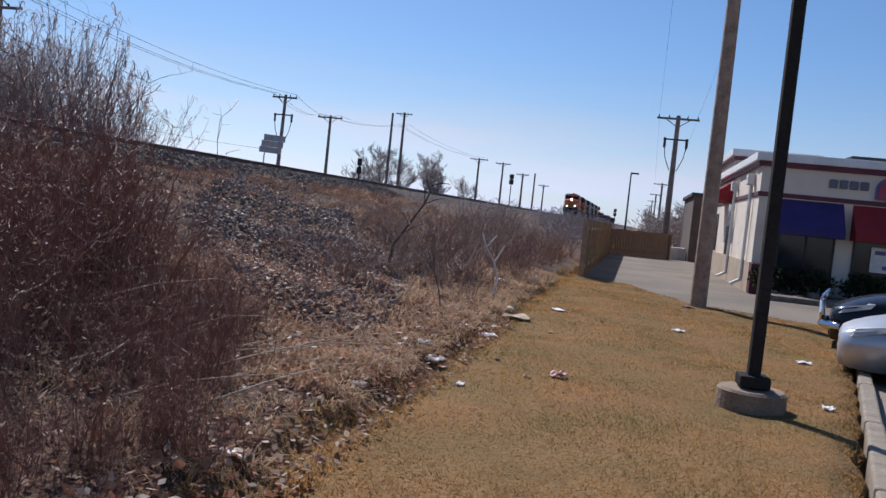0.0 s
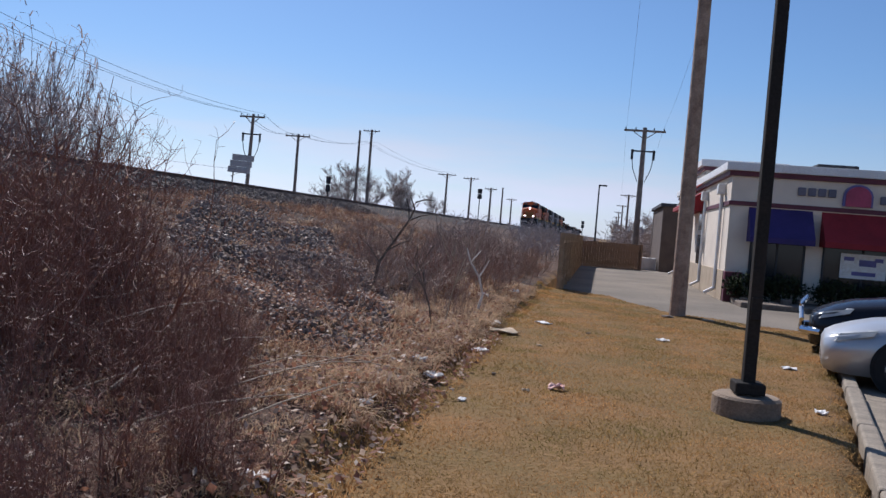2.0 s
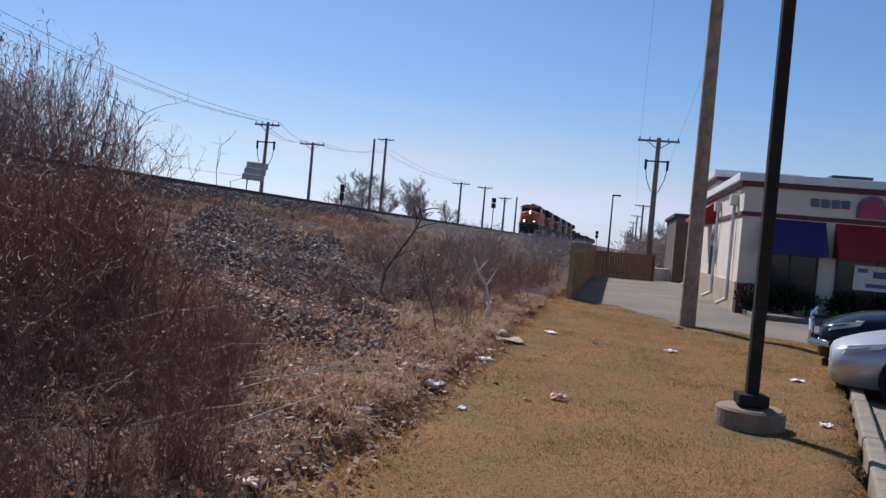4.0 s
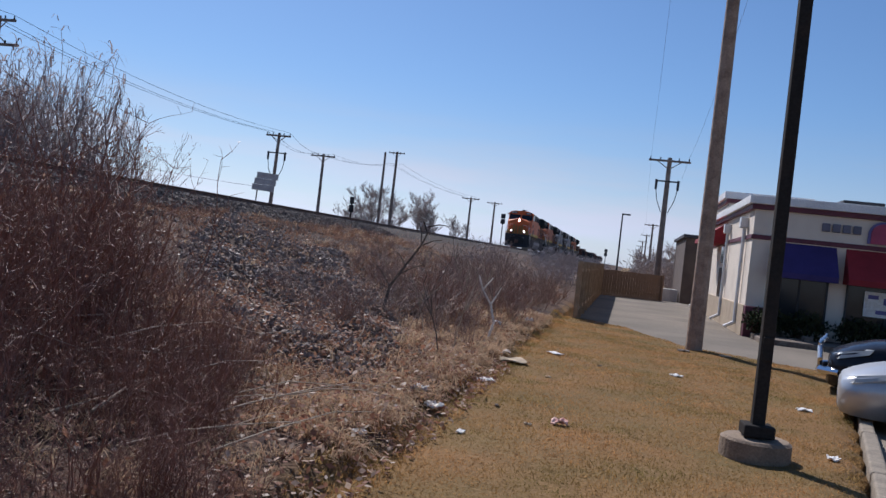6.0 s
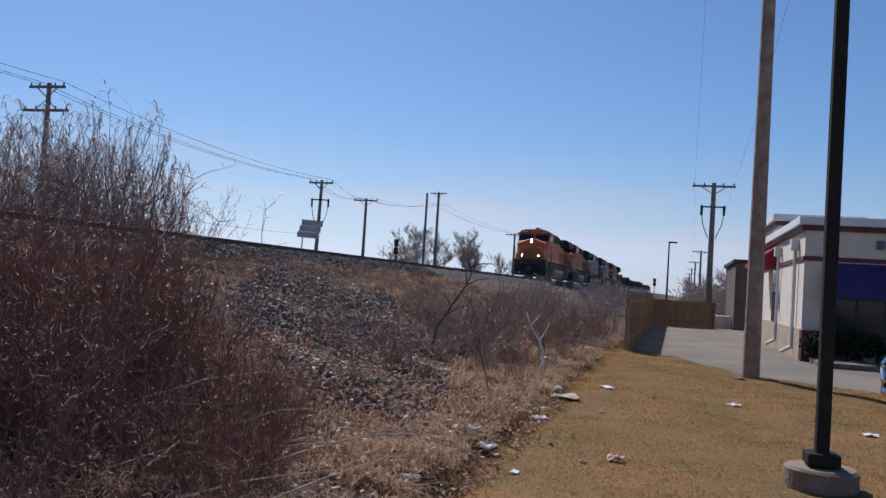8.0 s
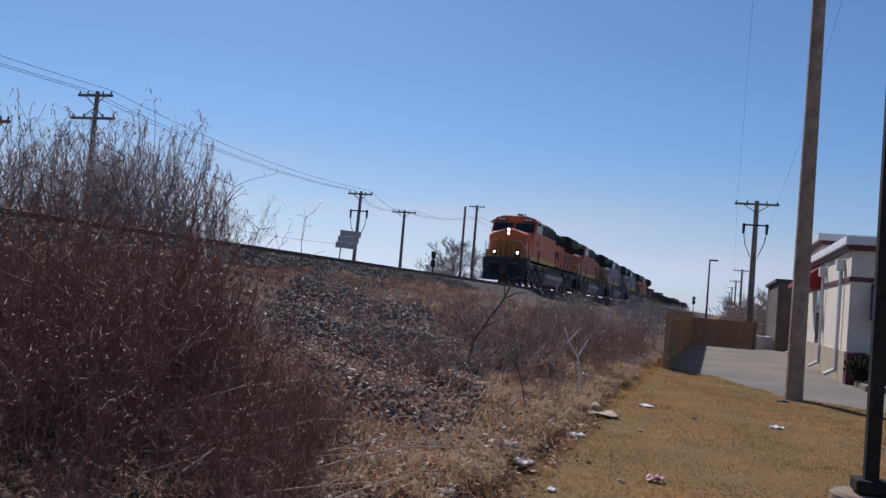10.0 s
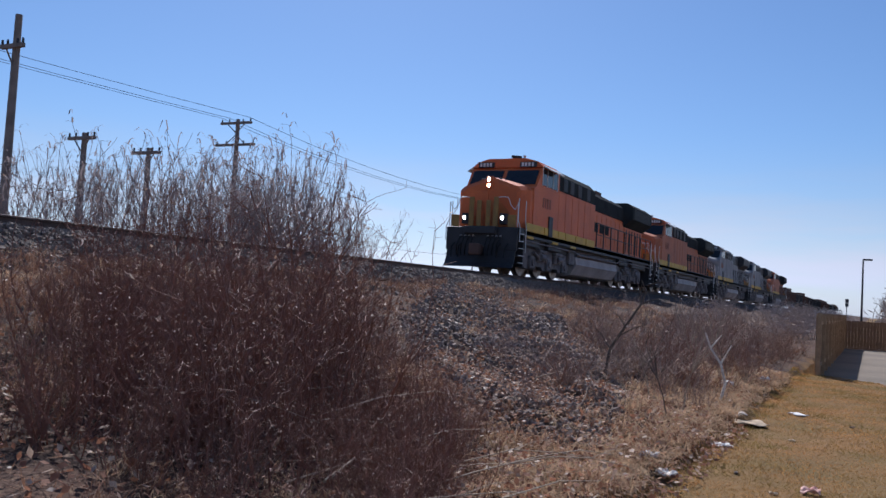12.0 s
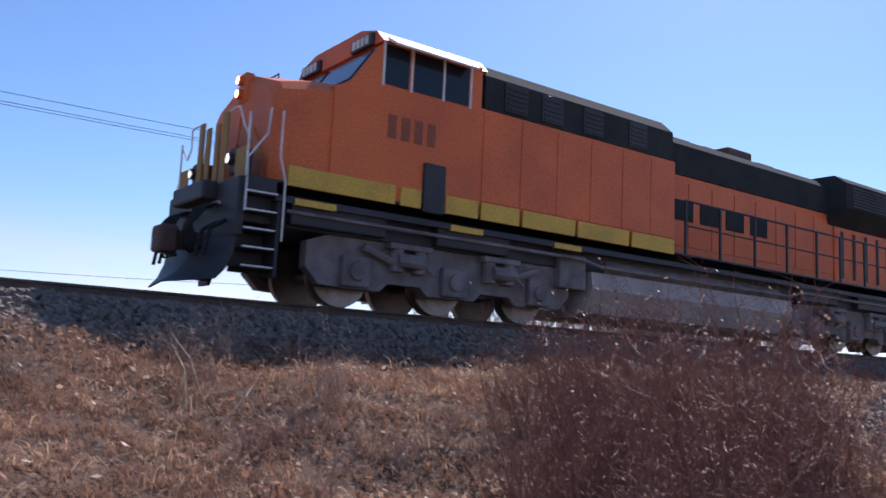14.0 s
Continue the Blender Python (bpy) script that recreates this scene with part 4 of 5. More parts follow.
def fence(p, q, z0, z1, label, wood):
    p, q = Vector(p), Vector(q)
    f = thing("fence", label, "fence")
    d = (q - p)
    n = max(2, int(d.length / 0.15))
    ang = math.atan2(d.y, d.x)
    w = d.length / n
    me = None
    for i in range(n):
        if me is None:
            bm = B()
            box(bm, 0.004, w - 0.006, -0.012, 0.012, z0, z1, 0.003)
            o = part("board", bm, wood, f)
            me = o.data
        else:
            o = new("board", me)
            o.parent = f
        o.matrix_basis = Matrix.Translation((*(p + d * (i / n)), 0.015 * math.sin(i * 5.3))) @ Matrix.Rotation(ang, 4, "Z")
    bm = B()
    for z in (z0 + 0.3, z1 - 0.3):
        box(bm, 0, d.length, -0.06, -0.013, z, z + 0.09)
    k = max(1, round(d.length / 2.4))
    for i in range(k + 1):
        x = d.length * i / k
        box(bm, x - 0.05, x + 0.05, -0.12, -0.02, z0 - 0.3, z1 + 0.02)
    o = part("rail", bm, wood, f)
    o.matrix_basis = Matrix.Translation((*p, 0)) @ Matrix.Rotation(ang, 4, "Z")


fence((-1.40, 24.9), (-1.40, 50.4), -0.13, 1.63, "tan board fence along the drive, casting a long shadow", M["fence_wood"])
# the end fence takes the darker wood, its shade painted in
fence((-1.35, 50.5), (2.1, 51.3), -0.12, 1.38, "board fence across the end of the drive, shade put into its darker brown", M["fence_wood_shaded"])


# ---------------------------------------------------------------- poles, lamps, wires
def utility_pole(x, y, top, r=0.16, arm=2.4, label="weathered wooden utility pole with a crossarm", second=0.0, lean=0.0, mat_=None, arm_dir=0.0, gear=False, base=None, drop=0.25):
    z0 = ground_z(x, y) - 0.3 if base is None else base
    p = thing("utility_pole", label, "utility pole", Matrix.Translation((x, y, z0)), group="utility poles")
    h = top - z0
    mw = mat_ or M["far_wood"]
    bm = B()
    rod(bm, (-lean * h, 0, 0), (0, 0, h), r * 1.25, r * 0.8, 12)
    part("pole", bm, mw, p, smooth=False)
    c, s = math.cos(arm_dir), math.sin(arm_dir)
    arms = [(h - drop, arm)] if arm else []
    if second:
        arms.append((h - 0.25 - second, arm * 1.28))
    for z, a in arms:
        bm = B()
        m = Matrix.Rotation(arm_dir, 4, "Z")
        box(bm, -a / 2, a / 2, -0.22, -0.08, z - 0.07, z + 0.07, 0.01, m)
        part("crossarm", bm, mw, p)
        for e in (-1, 1):
            bm = B()
            rod(bm, Vector((e * a * 0.28 * c, e * a * 0.28 * s - 0.15, z - 0.05)), (0, -0.1, z + (0.62 if second and z < h - 0.6 else -0.6)), 0.03, 0.03, 6)
            part("brace", bm, mw, p)
        for k in (-0.46, -0.22, 0.22, 0.46):
            bm = B()
            rod(bm, (k * a * c, k * a * s - 0.15, z + 0.07), (k * a * c, k * a * s - 0.15, z + 0.24), 0.045, 0.035, 8)
            part("insulator", bm, M["dark_metal"], p)
    if gear:
        bm = B()
        for e in (-1, 1):
            rod(bm, (e * 0.75, -0.1, h - 2.3), (e * 0.75, -0.1, h - 1.6), 0.09, 0.09, 8)
            pipe(bm, [(e * 0.75, -0.1, h - 2.2), (e * 0.62, -0.1, h - 3.0), (e * 0.25, -0.1, h - 3.9)], 0.03, 5)
        box(bm, -0.85, 0.85, -0.16, -0.06, h - 1.75, h - 1.65)
        part("cable_terminal", bm, M["dark_metal"], p)
    return p


utility_pole(1.56, 19.5, 12.5, 0.145, 0, "stout brown wooden utility pole standing in the turf", mat_=M["pole_wood"])
utility_pole(-29.65, 67.6, 9.6, 0.15, 2.2, gear=True, lean=0.02)
utility_pole(-32.55, 86.3, 10.0, 0.16, 2.7)
utility_pole(-36.46, 128.5, 15.5, 0.22, 2.6)
utility_pole(-37.9, 127.0, 15.1, 0.2, 0, "bare wooden utility pole")
utility_pole(-26.2, 140.0, 10.3, 0.18, 3.0)
utility_pole(-24.5, 155.0, 10.8, 0.18, 2.8)
utility_pole(-20.3, 152.0, 9.0, 0.18, 2.2)
utility_pole(-21.5, 180.0, 10.6, 0.18, 0, "bare wooden utility pole")
utility_pole(-21.6, 200.0, 9.2, 0.18, 2.4)
utility_pole(-33.99, 39.5, 11.2, 0.15, 2.3, second=1.3)
utility_pole(-25.75, 18.7, 10.05, 0.14, 1.1, drop=1.1)
utility_pole(-48.9, 30.1, 6.7, 0.12, 2.2, second=0.9)
utility_pole(-79.1, 40.0, 7.6, 0.13, 2.4)
utility_pole(-30.0, 25.3, 7.5, 0.14, 1.6)
utility_pole(-30.0, 28.9, 7.5, 0.14, 1.7)
utility_pole(2.15, 62.7, 9.7, 0.19, 2.9, gear=True)
utility_pole(4.0, 160.0, 10.0, 0.19, 3.0)
utility_pole(4.2, 215.0, 10.2, 0.19, 3.0)
utility_pole(4.5, 280.0, 10.6, 0.19, 3.0)
utility_pole(4.8, 340.0, 10.6, 0.19, 3.0)


def wires():
    def run(name, label, pts, sag, r=0.012):
        w = thing(name, label, "cable")
        for a, b in zip(pts[:-1], pts[1:]):
            a, b = Vector(a), Vector(b)
            s = Soup()
            s.stem([a.lerp(b, t) - Vector((0, 0, sag * 4 * t * (1 - t))) for t in np.linspace(0, 1, 13)], r, r, 4)
            s.ob("span", M["wire"], w)
    line = [(-33.99, 39.5, 11.2), (-29.65, 67.6, 9.6), (-32.55, 86.3, 10.0), (-36.46, 128.5, 13.6), (-26.2, 140, 10.3)]
    for k in (-1.0, -0.5, 1.0):
        pts = [(-44 + k, -30, 13.5)] + [(x + k, y - 0.15, z + 0.05) for x, y, z in line]
        run("overhead_wire", "thin dark overhead wire between utility poles", pts, 0.7, 0.014)
    run("overhead_wire", "thin dark overhead wire low behind the track", [(-52, -10, 5.6), (-30, 25.3, 5.0), (-29.65, 67.6, 4.9)], 0.5, 0.014)
    for k in (-1.3, 1.3):
        run("overhead_wire", "thin dark overhead wire between utility poles", [(1.56 + k, 19.5, 12.9), (2.15 + k, 62.5, 9.7), (4.0 + k, 160, 10.0), (4.2 + k, 215, 10.2), (4.5 + k, 280, 10.6)], 0.9, 0.006)


wires()


def parking_lamp():
    p = thing("lamp_post", "dark brown square steel lamp post on a round concrete base", "lamp post", Matrix.Translation((1.27, 8.45, 0)) @ Matrix.Rotation(radians(3), 4, "Z"))
    bm = B()
    rod(bm, (0, 0, -0.3), (0, 0, 0.15), 0.325, 0.32, 32)
    rod(bm, (0, 0, 0.148), (0, 0, 0.172), 0.318, 0.29, 32)
    part("concrete_base", bm, M["old_concrete"], p, "round weathered brown concrete base")
    bm = B()
    box(bm, -0.14, 0.14, -0.14, 0.14, 0.19, 0.30, 0.015)
    part("base_cover", bm, M["lamp_brown"], p)
    bm = B()
    box(bm, -0.058, 0.058, -0.058, 0.058, 0.25, 6.6, 0.012)
    part("post", bm, M["lamp_brown"], p)
    bm = B()
    box(bm, -0.05, 0.05, -0.09, -0.065, 0.9, 1.12, 0.01)
    part("hand_hole_cover", bm, M["lamp_brown"], p)
    bm = B()
    box(bm, -0.3, 0.3, -0.75, -0.05, 6.5, 6.68, 0.03)
    part("lamp_head", bm, M["lamp_brown"], p)


parking_lamp()


def street_lamp():
    p = thing("street_lamp", "slim dark street lamp with a short arm", "street lamp", Matrix.Translation((-0.83, 79.4, 0)))
    bm = B()
    rod(bm, (0, 0, -0.2), (0, 0, 6.4), 0.1, 0.06, 8)
    part("post", bm, M["dark_metal"], p)
    bm = B()
    box(bm, -0.05, 0.7, -0.12, 0.12, 6.32, 6.46, 0.03)
    part("lamp_head", bm, M["dark_metal"], p)


street_lamp()


def sign_board():
    p = thing("sign_board", "grey weathered sign board on two posts seen from behind", "sign board", Matrix.Translation((-29.55, 65.2, 0.5)) @ pose(0, 0, 0, 0, 2, 15))
    for x in (-0.55, 0.55):
        bm = B()
        rod(bm, (x, 0, -0.6), (x, 0, 5.0), 0.05)
        part("post", bm, M["far_wood"], p)
    for k in range(3):
        bm = B()
        box(bm, -1.0 + 0.13 * k, 0.75 + 0.13 * k, -0.08, -0.02, 4.0 + k * 0.5, 4.49 + k * 0.5, 0.01)
        part("panel", bm, M["board_grey"], p)


sign_board()


def rail_signal(x, y, h, r):
    p = thing("railway_signal", "dark railway signal mast with lamp heads", "railway signal", Matrix.Translation((x, y, 0.5)))
    bm = B()
    rod(bm, (0, 0, -0.2), (0, 0, h), 0.09, 0.09, 8)
    part("mast", bm, M["dark_metal"], p)
    for z in (h - 0.3, h - 1.3):
        bm = B()
        box(bm, -r, r, -0.15, 0.1, z - 0.45, z + 0.45, 0.08)
        part("signal_head", bm, M["dark_metal"], p)


rail_signal(-23.4, 160, 8.4, 0.42)
rail_signal(-33.4, 100, 5.8, 0.28)
rail_signal(-5.5, 232, 5.2, 0.4)


# ---------------------------------------------------------------- parked cars
def loft(bm, rings, cap=True):
    rr = [[bm.verts.new(p) for p in r] for r in rings]
    n = len(rr[0])
    for a, b in zip(rr[:-1], rr[1:]):
        for i in range(n):
            bm.faces.new((a[i], a[(i + 1) % n], b[(i + 1) % n], b[i]))
    if cap:
        bm.faces.new(rr[0]), bm.faces.new(rr[-1][::-1])
    bmesh.ops.recalc_face_normals(bm, faces=bm.faces[:])
    return bm


def car(label, paint, m, high=1.0, guard=False):
    c = thing("car", label, "car", m, group="parked cars")
    def ring(x, w, z0, z1, top):
        pts = []
        for k in range(-6, 7):
            u = k / 6
            pts.append((x, w * 0.97 * math.copysign(abs(u) ** 0.8, u), (z1 + top * (1 - abs(u) ** 2.6)) * high))
        pts += [(x, w, (z1 * 0.55 + z0 * 0.45) * high), (x, w * 0.93, z0 * high), (x, -w * 0.93, z0 * high), (x, -w, (z1 * 0.55 + z0 * 0.45) * high)]
        return pts
    bm = B()
    st = [(0.94, 0.58, 0.27, 0.54, 0.03), (0.90, 0.72, 0.21, 0.61, 0.05), (0.78, 0.82, 0.19, 0.66, 0.07), (0.58, 0.86, 0.18, 0.71, 0.10), (0.3, 0.88, 0.18, 0.76, 0.13), (-0.2, 0.90, 0.18, 0.82, 0.14), (-0.65, 0.905, 0.18, 0.88, 0.12),
          (-1.4, 0.91, 0.18, 0.90, 0.06), (-2.4, 0.91, 0.18, 0.91, 0.05), (-3.1, 0.90, 0.19, 0.94, 0.06), (-3.6, 0.86, 0.24, 0.94, 0.05), (-3.82, 0.76, 0.34, 0.86, 0.03)]
    loft(bm, [ring(*s) for s in st])
    part("body", bm, paint, c, smooth=True)
    bm = B()
    g = [(-0.62, 0.70, 0.95, 0.96), (-1.25, 0.66, 0.95, 1.40), (-2.0, 0.64, 0.95, 1.44), (-2.6, 0.64, 0.95, 1.38), (-3.25, 0.68, 0.95, 0.97)]
    loft(bm, [[(x, -w * 1.2, z0 * high), (x, -w, z1 * high), (x, 0, (z1 + 0.02) * high), (x, w, z1 * high), (x, w * 1.2, z0 * high)] for x, w, z0, z1 in g])
    part("greenhouse", bm, M["glass"], c, "dark tinted windows", True)
    bm = B()
    box(bm, -2.6, -1.25, -0.62, 0.62, 1.42 * high, 1.465 * high, 0.02)
    part("roof", bm, paint, c)
    for sx in (0.0, -2.75):
        for sy in (-1, 1):
            bm = B()
            rod(bm, (sx, sy * 0.66, 0.32), (sx, sy * 0.925, 0.32), 0.32, 0.32, 28)
            w = part("wheel", bm, M["rubber"], c, "black tyre")
            bm = B()
            rod(bm, (sx, sy * 0.925, 0.32), (sx, sy * 0.931, 0.32), 0.215, 0.215, 24)
            part("rim_back", bm, M["dark_metal"], w)
            bm = B()
            for k in range(9):
                t = 2 * math.pi * k / 9
                rod(bm, (sx, sy * 0.936, 0.32), (sx + 0.2 * math.cos(t), sy * 0.936, 0.32 + 0.2 * math.sin(t)), 0.022, 0.036, 6)
            rod(bm, (sx, sy * 0.93, 0.32), (sx, sy * 0.955, 0.32), 0.06, 0.05, 12)
            part("hubcap", bm, M["silver"], w, "silver spoked wheel cover")
            # solid black disc, stands for the shaded gap around the tyre
            bm = B()
            rod(bm, (sx, sy * 0.60, 0.33), (sx, sy * 0.912, 0.33), 0.37, 0.37, 28)
            part("wheel_well_shade", bm, M["rubber"], c)
    for sy in (-1, 1):
        bm = B()
        h = high
        loft(bm, [[(0.905, sy * 0.60, 0.575 * h), (0.865, sy * 0.56, 0.66 * h), (0.74, sy * 0.78, 0.70 * h), (0.79, sy * 0.825, 0.60 * h)],
                  [(0.50, sy * 0.72, 0.70 * h), (0.44, sy * 0.72, 0.775 * h), (0.30, sy * 0.86, 0.785 * h), (0.36, sy * 0.893, 0.71 * h)]])
        part("headlight", bm, M["lens"], c, "clear headlight lens")
    bm = B()
    for k in range(4):
        box(bm, 0.80, 0.945, -0.56, 0.56, (0.28 + 0.035 * k) * high, (0.295 + 0.035 * k) * high)
    box(bm, 0.80, 0.925, -0.40, 0.40, 0.545 * high, 0.60 * high, 0.01)
    part("grille", bm, M["chrome"], c)
    bm = B()
    box(bm, 0.70, 0.85, -0.62, 0.62, 0.20 * high, 0.29 * high, 0.02)
    part("lower_intake", bm, M["rubber"], c)
    if guard:
        bm = B()
        for sy in (-0.35, 0.35):
            pipe(bm, [(0.9, sy, 0.35), (1.05, sy, 0.4), (1.08, sy, 0.85), (0.98, sy, 0.98)], 0.035, 8)
        pipe(bm, [(1.06, -0.75, 0.62), (1.08, -0.35, 0.8), (1.08, 0.35, 0.8), (1.06, 0.75, 0.62)], 0.035, 8)
        pipe(bm, [(0.75, -0.86, 0.45), (1.05, -0.6, 0.45), (1.05, 0.6, 0.45), (0.75, 0.86, 0.45)], 0.06, 8)
        part("grille_guard", bm, M["chrome"], c, "chrome bumper guard")
    return c


HEADING = math.radians(167.3)
def bay(x, y):
    return Matrix.Translation((x, y, -0.11)) @ Matrix.Rotation(HEADING, 4, "Z")


car("silver sedan parked nose to the kerb", M["silver"], bay(3.80, 12.25))
car("black car with a chrome bumper guard parked beside the sedan", M["car_black"], bay(4.30, 15.2), 1.12, True)


# ---------------------------------------------------------------- plants
rnd = random.Random(7)


def scatter(x0, x1, y0, y1):
    return rnd.uniform(x0, x1), rnd.uniform(y0, y1)


def in_riprap(x, y):
    t = (y - 8.0) / 12.0
    return 0 < t < 1 and abs(x - (-3.2 - 5.3 * t)) < 0.8 + 1.1 * min(1, t * 3) * (1.2 - 0.5 * t)


def wander(p, d, n, step, bend, lift=0.0):
    pts = [p.copy()]
    for _ in range(n):
        d = (d + Vector((rnd.gauss(0, bend), rnd.gauss(0, bend), rnd.gauss(0, bend * 0.5) + lift))).normalized()
        p = p + d * step
        pts.append(p.copy())
    return pts


def red_shrub(n, h):
    """Crooked upright canes that fork into a tangle of fine twigs with curled leaves."""
    stems, seeds = Soup(), Soup()
    for _ in range(n):
        a, r = rnd.uniform(0, 6.28), abs(rnd.gauss(0, 0.40))
        p = Vector((r * math.cos(a), r * math.sin(a), -0.05))
        hh = h * (0.40 + 0.78 * rnd.random() ** 1.6)
        d = Vector((math.cos(a) * r * 0.5 + rnd.gauss(0, 0.16), math.sin(a) * r * 0.5 + rnd.gauss(0, 0.16), 1)).normalized()
        pts = wander(p, d, 8, hh / 8, 0.13, 0.05)
        stems.stem(pts, rnd.uniform(0.006, 0.013), 0.0025)
        for k in range(rnd.randint(7, 12)):
            q = pts[rnd.randint(1, 8)]
            e = Vector((rnd.gauss(0, 0.7), rnd.gauss(0, 0.7), rnd.uniform(0.1, 1.1))).normalized()
            tw = wander(q, e, 4, rnd.uniform(0.04, 0.12), 0.25, 0.08)
            stems.stem(tw, rnd.uniform(0.0025, 0.0045), 0.0013)
            for _ in range(2):
                f = Vector((rnd.gauss(0, 0.8), rnd.gauss(0, 0.8), rnd.uniform(0.0, 1.0))).normalized()
                stems.stem(wander(tw[rnd.randint(1, 4)], f, 2, rnd.uniform(0.03, 0.08), 0.2), 0.002, 0.0012)
            if rnd.random() < 0.42:
                dd = Vector((rnd.gauss(0, 1), rnd.gauss(0, 1), rnd.gauss(0, 1))).normalized() * rnd.uniform(0.014, 0.048)
                seeds.leaf(tw[-1], dd, rnd.uniform(0.005, 0.014), Vector((0, 0, 1)))
    t = thing("shrub", "bare red-brown thicket of fine upright stems on the bank", "shrub", group="red-brown shrubs on the bank")
    stems.ob("stem_tangle", M["red_stem"], t, kind="stuff")
    seeds.ob("seed_fluff", M["pale_leaf"], t, "pale dry seed heads", kind="stuff")
    return t


def weed_clump(n, h, material, leaves):
    stems, seeds = Soup(), Soup()
    for _ in range(n):
        a, r = rnd.uniform(0, 6.28), abs(rnd.gauss(0, 0.28))
        p = Vector((r * math.cos(a), r * math.sin(a), -0.05))
        d = Vector((math.cos(a) * r + rnd.gauss(0, 0.25), math.sin(a) * r + rnd.gauss(0, 0.25), 1)).normalized()
        pts = wander(p, d, 5, h * rnd.uniform(0.4, 1.1) / 5, 0.16)
        stems.stem(pts, 0.006, 0.002)
        for k in range(rnd.randint(2, 5)):
            e = Vector((rnd.gauss(0, 0.8), rnd.gauss(0, 0.8), rnd.uniform(0.1, 1.0))).normalized()
            tw = wander(pts[rnd.randint(1, 5)], e, 3, rnd.uniform(0.05, 0.16), 0.25)
            stems.stem(tw, 0.003, 0.0013)
            if rnd.random() < leaves:
                dd = Vector((rnd.gauss(0, 1), rnd.gauss(0, 1), rnd.gauss(0, 1))).normalized() * rnd.uniform(0.02, 0.06)
                seeds.leaf(tw[-1], dd, rnd.uniform(0.008, 0.018), Vector((0, 0, 1)))
    t = thing("weed_clump", "dry grey-brown weed clump with withered leaves on the bank", "weed", group="dry weeds on the bank")
    stems.ob("stem_tangle", material, t, kind="stuff")
    seeds.ob("leafage", M["pale_leaf"], t, "withered pale leaves", kind="stuff")
    return t


def place(ob, x, y, s=1.0):
    ob.matrix_world = Matrix.Translation((x, y, ground_z(x, y))) @ Matrix.Rotation(rnd.uniform(0, 6.28), 4, "Z") @ Matrix.Scale(s, 4)


def put(protos, spots, lo=0.8, hi=1.2):
    left = list(protos)
    for x, y, s in spots:
        k = s * rnd.uniform(lo, hi)
        if left:
            place(left.pop(), x, y, k)
        else:
            o = copy_thing(rnd.choice(protos), Matrix())
            place(o, x, y, k)


spots = []
while len(spots) < 64:
    az, r = math.radians(rnd.uniform(25, 52)), rnd.uniform(5.4, 9.4)
    x, y = -r * math.sin(az), r * math.cos(az)
    edge = min(1.0, (math.degrees(az) - 24) / 12, (55 - math.degrees(az)) / 8)
    edge *= 0.80 + 0.24 * math.exp(-((math.degrees(az) - 36) / 3.5) ** 2)
    spots.append((x, y, (0.33 + 0.67 * edge) * (0.6 if az < 0.61 and r < 7.2 else 1.0)))
for _ in range(34):
    az, r = math.radians(rnd.uniform(27, 46)), rnd.uniform(4.2, 6.4)
    spots.append((-r * math.sin(az), r * math.cos(az), rnd.uniform(0.3, 0.55)))
for _ in range(16):
    az, r = math.radians(rnd.uniform(30, 52)), rnd.uniform(3.1, 4.3)
    spots.append((-r * math.sin(az), r * math.cos(az), rnd.uniform(0.22, 0.34)))
put([red_shrub(19, 1.5), red_shrub(16, 1.4), red_shrub(21, 1.55), red_shrub(15, 1.35), red_shrub(18, 1.45)], spots, 0.85, 1.1)

spots = []
while len(spots) < 150:
    x, y = scatter(-9.5, -2.2, 7.0, 34.0)
    if x < -5.2 and rnd.random() < 0.72 or x > -3.2 and y < 11.5:
        continue
    if not in_riprap(x, y) or rnd.random() < 0.2:
        spots.append((x, y, 1.0 if x > -5.2 else 0.5))
while len(spots) < 200:
    x, y = scatter(-9.2, -3.2, -3.0, 9.0)
    spots.append((x, y, 0.55))
put([weed_clump(26, 0.9, M["grey_stem"], 0.22), weed_clump(34, 0.75, M["red_stem"], 0.25), weed_clump(22, 1.1, M["grey_stem"], 0.2), weed_clump(40, 0.6, M["grey_stem"], 0.3)], spots)


